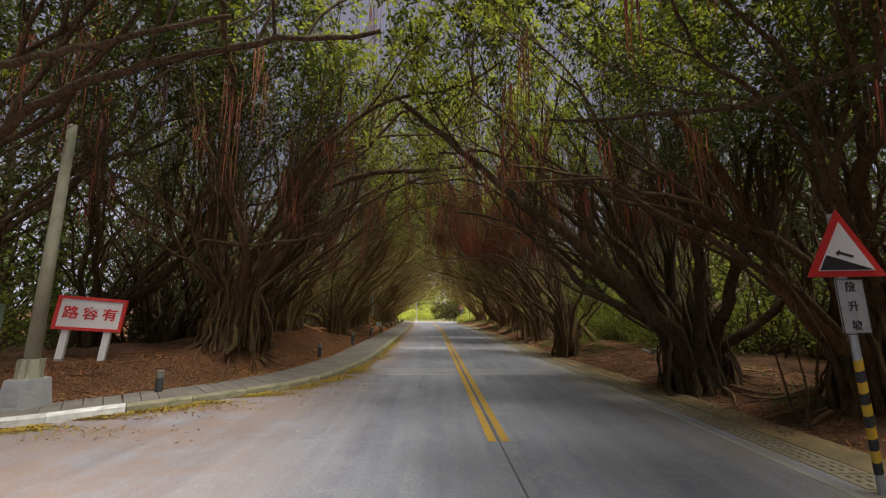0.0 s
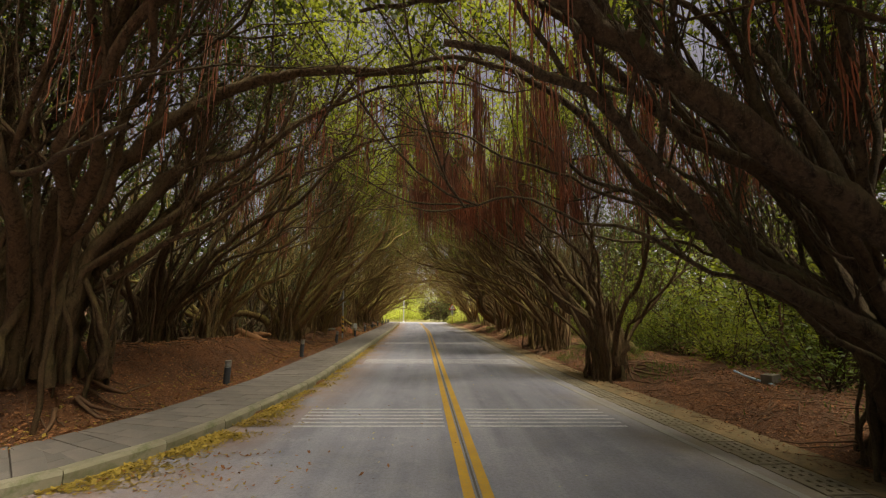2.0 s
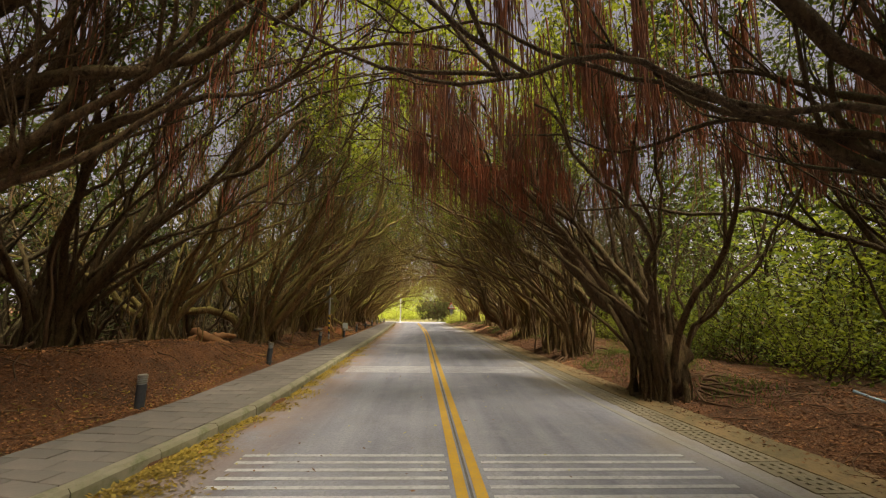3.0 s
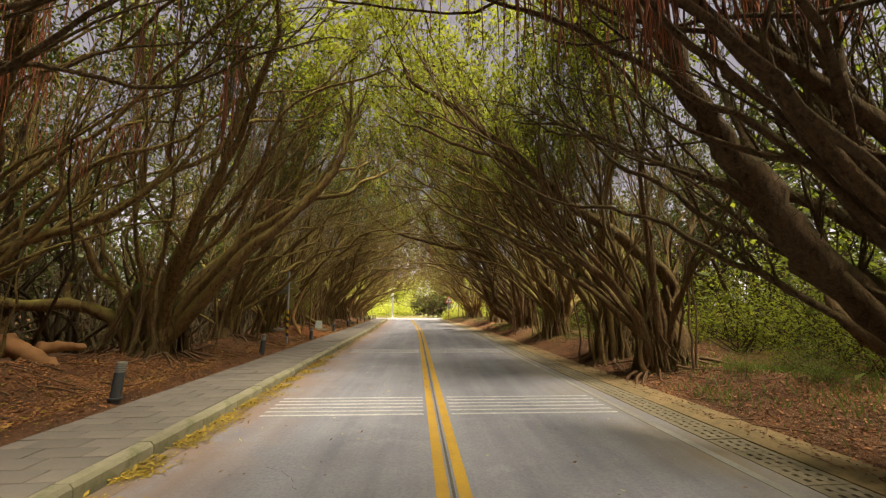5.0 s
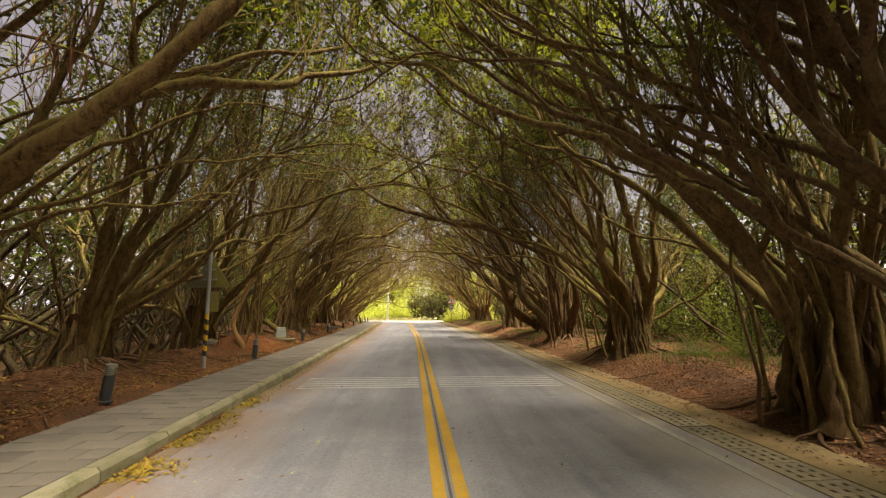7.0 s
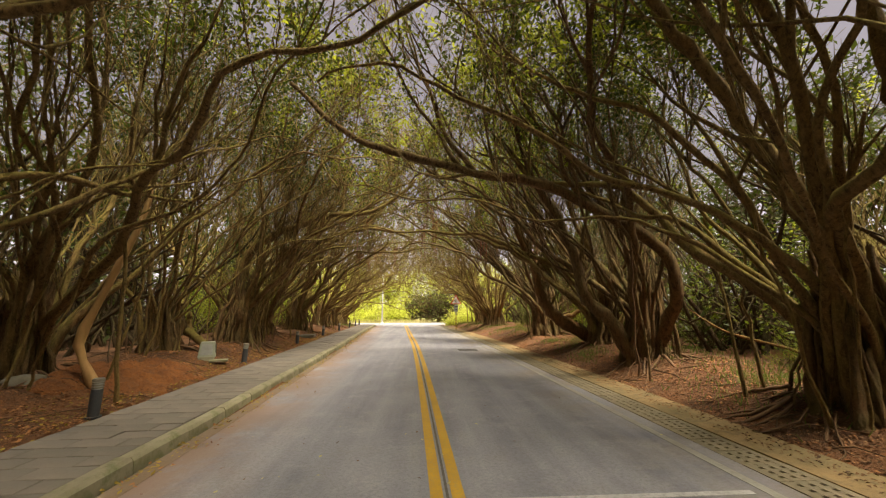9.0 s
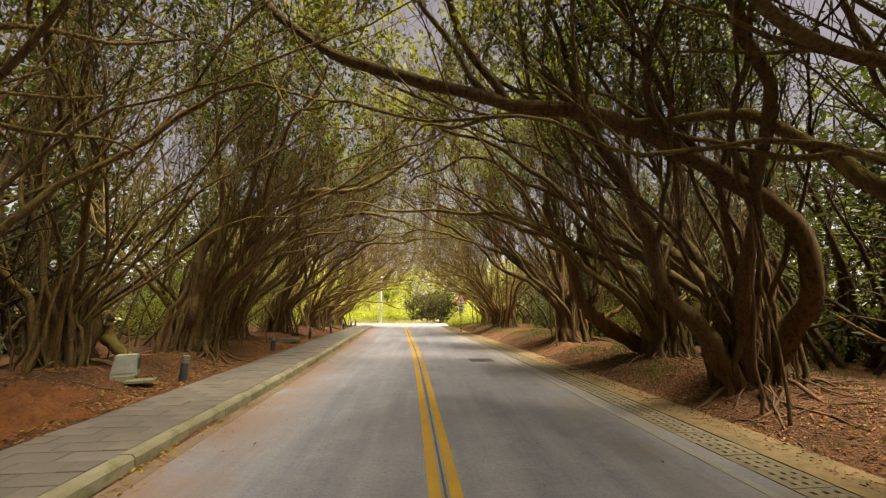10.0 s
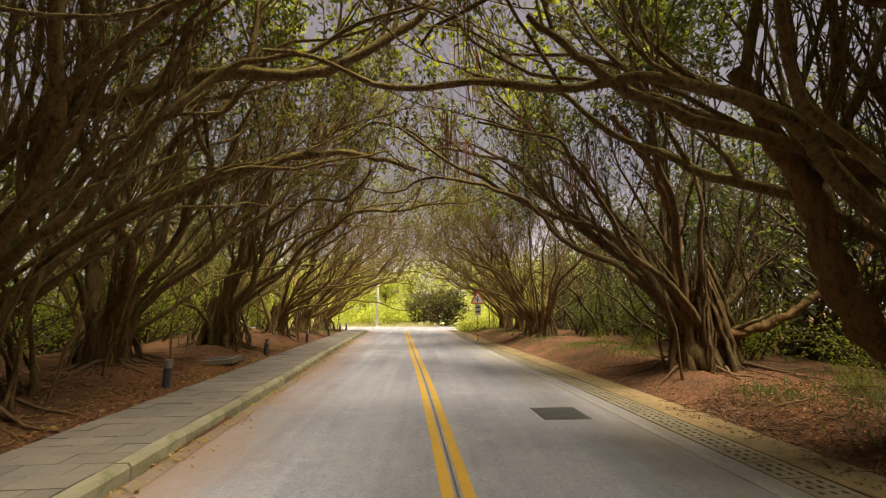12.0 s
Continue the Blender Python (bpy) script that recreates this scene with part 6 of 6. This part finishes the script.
side_bed = Buf()
yy = np.concatenate([np.arange(4.0, 15, 0.3), np.arange(15, 66.1, 1.0)])
v = []
for y in yy:
    y = float(y)
    e = left_edge(y)
    for o in (0.1, 1.62):
        v.append((e - o, y, rise(y) + 0.118 - (0.05 if o > 1 else 0)))
side_bed.add(v, [(j * 2 + 1, j * 2, j * 2 + 2, j * 2 + 3) for j in range(len(yy) - 1)])
walkway = side_bed.make("sidewalk", BED)
tagged(walkway, "narrow sidewalk of grey concrete pavers", "sidewalk", kind="structure")


def slab_mesh(sx, sy):
    bm = bm_box(sx - 0.012, sy - 0.012, 0.05, (0, 0, -0.025))
    top = [e for e in bm.edges if e.verts[0].co.z > -0.01 and e.verts[1].co.z > -0.01]
    bmesh.ops.bevel(bm, geom=top, offset=0.005, segments=1, affect="EDGES")
    me = bpy.data.meshes.new("paver")
    bm.to_mesh(me)
    bm.free()
    me.materials.append(PAVER)
    return me


full_slab, half_slab = slab_mesh(0.56, 0.28), slab_mesh(0.28, 0.28)
rest = Buf()
made = 0
y, row = 4.6, 0
while y < 65.5:
    e = left_edge(y)
    slope = (left_edge(y + 0.1) - left_edge(y - 0.1)) / 0.2
    run = math.hypot(1, slope)
    cells = [(0.28, full_slab, 0.56), (0.84, full_slab, 0.56), (1.26, half_slab, 0.28)] if row % 2 else [(0.14, half_slab, 0.28), (0.56, full_slab, 0.56), (1.12, full_slab, 0.56)]
    for off, me, w in cells:
        d = 0.185 + off
        nxx, nyy = -1 / run, slope / run
        px, py = e + nxx * d, y + nyy * d
        pz = rise(y) + 0.147 + float(rl.normal(0, 0.0025))
        tilt = (float(rl.normal(0, 0.006)), float(rl.normal(0, 0.006)), -math.atan(slope))
        if made < 300 and 8.0 < y:
            ob = new("paver", me)
            ob.parent = walkway
            ob.location, ob.rotation_euler = (px, py, pz), tilt
            made += 1
        else:
            m = Matrix.Translation((px, py, pz)) @ Euler(tilt).to_matrix().to_4x4()
            vs = [m @ Vector((sx * (w - 0.012) / 2, sy * 0.134, sz)) for sz in (-0.05, 0.0) for sy in (-1, 1) for sx in (-1, 1)]
            rest.add([tuple(q) for q in vs], [(4, 5, 7, 6), (0, 1, 5, 4), (2, 6, 7, 3), (0, 4, 6, 2), (1, 3, 7, 5)])
    y += 0.28 / run
    row += 1
ob = rest.make("far_pavers", PAVER, walkway, smooth_shade=False)
ob["kind"] = "stuff"
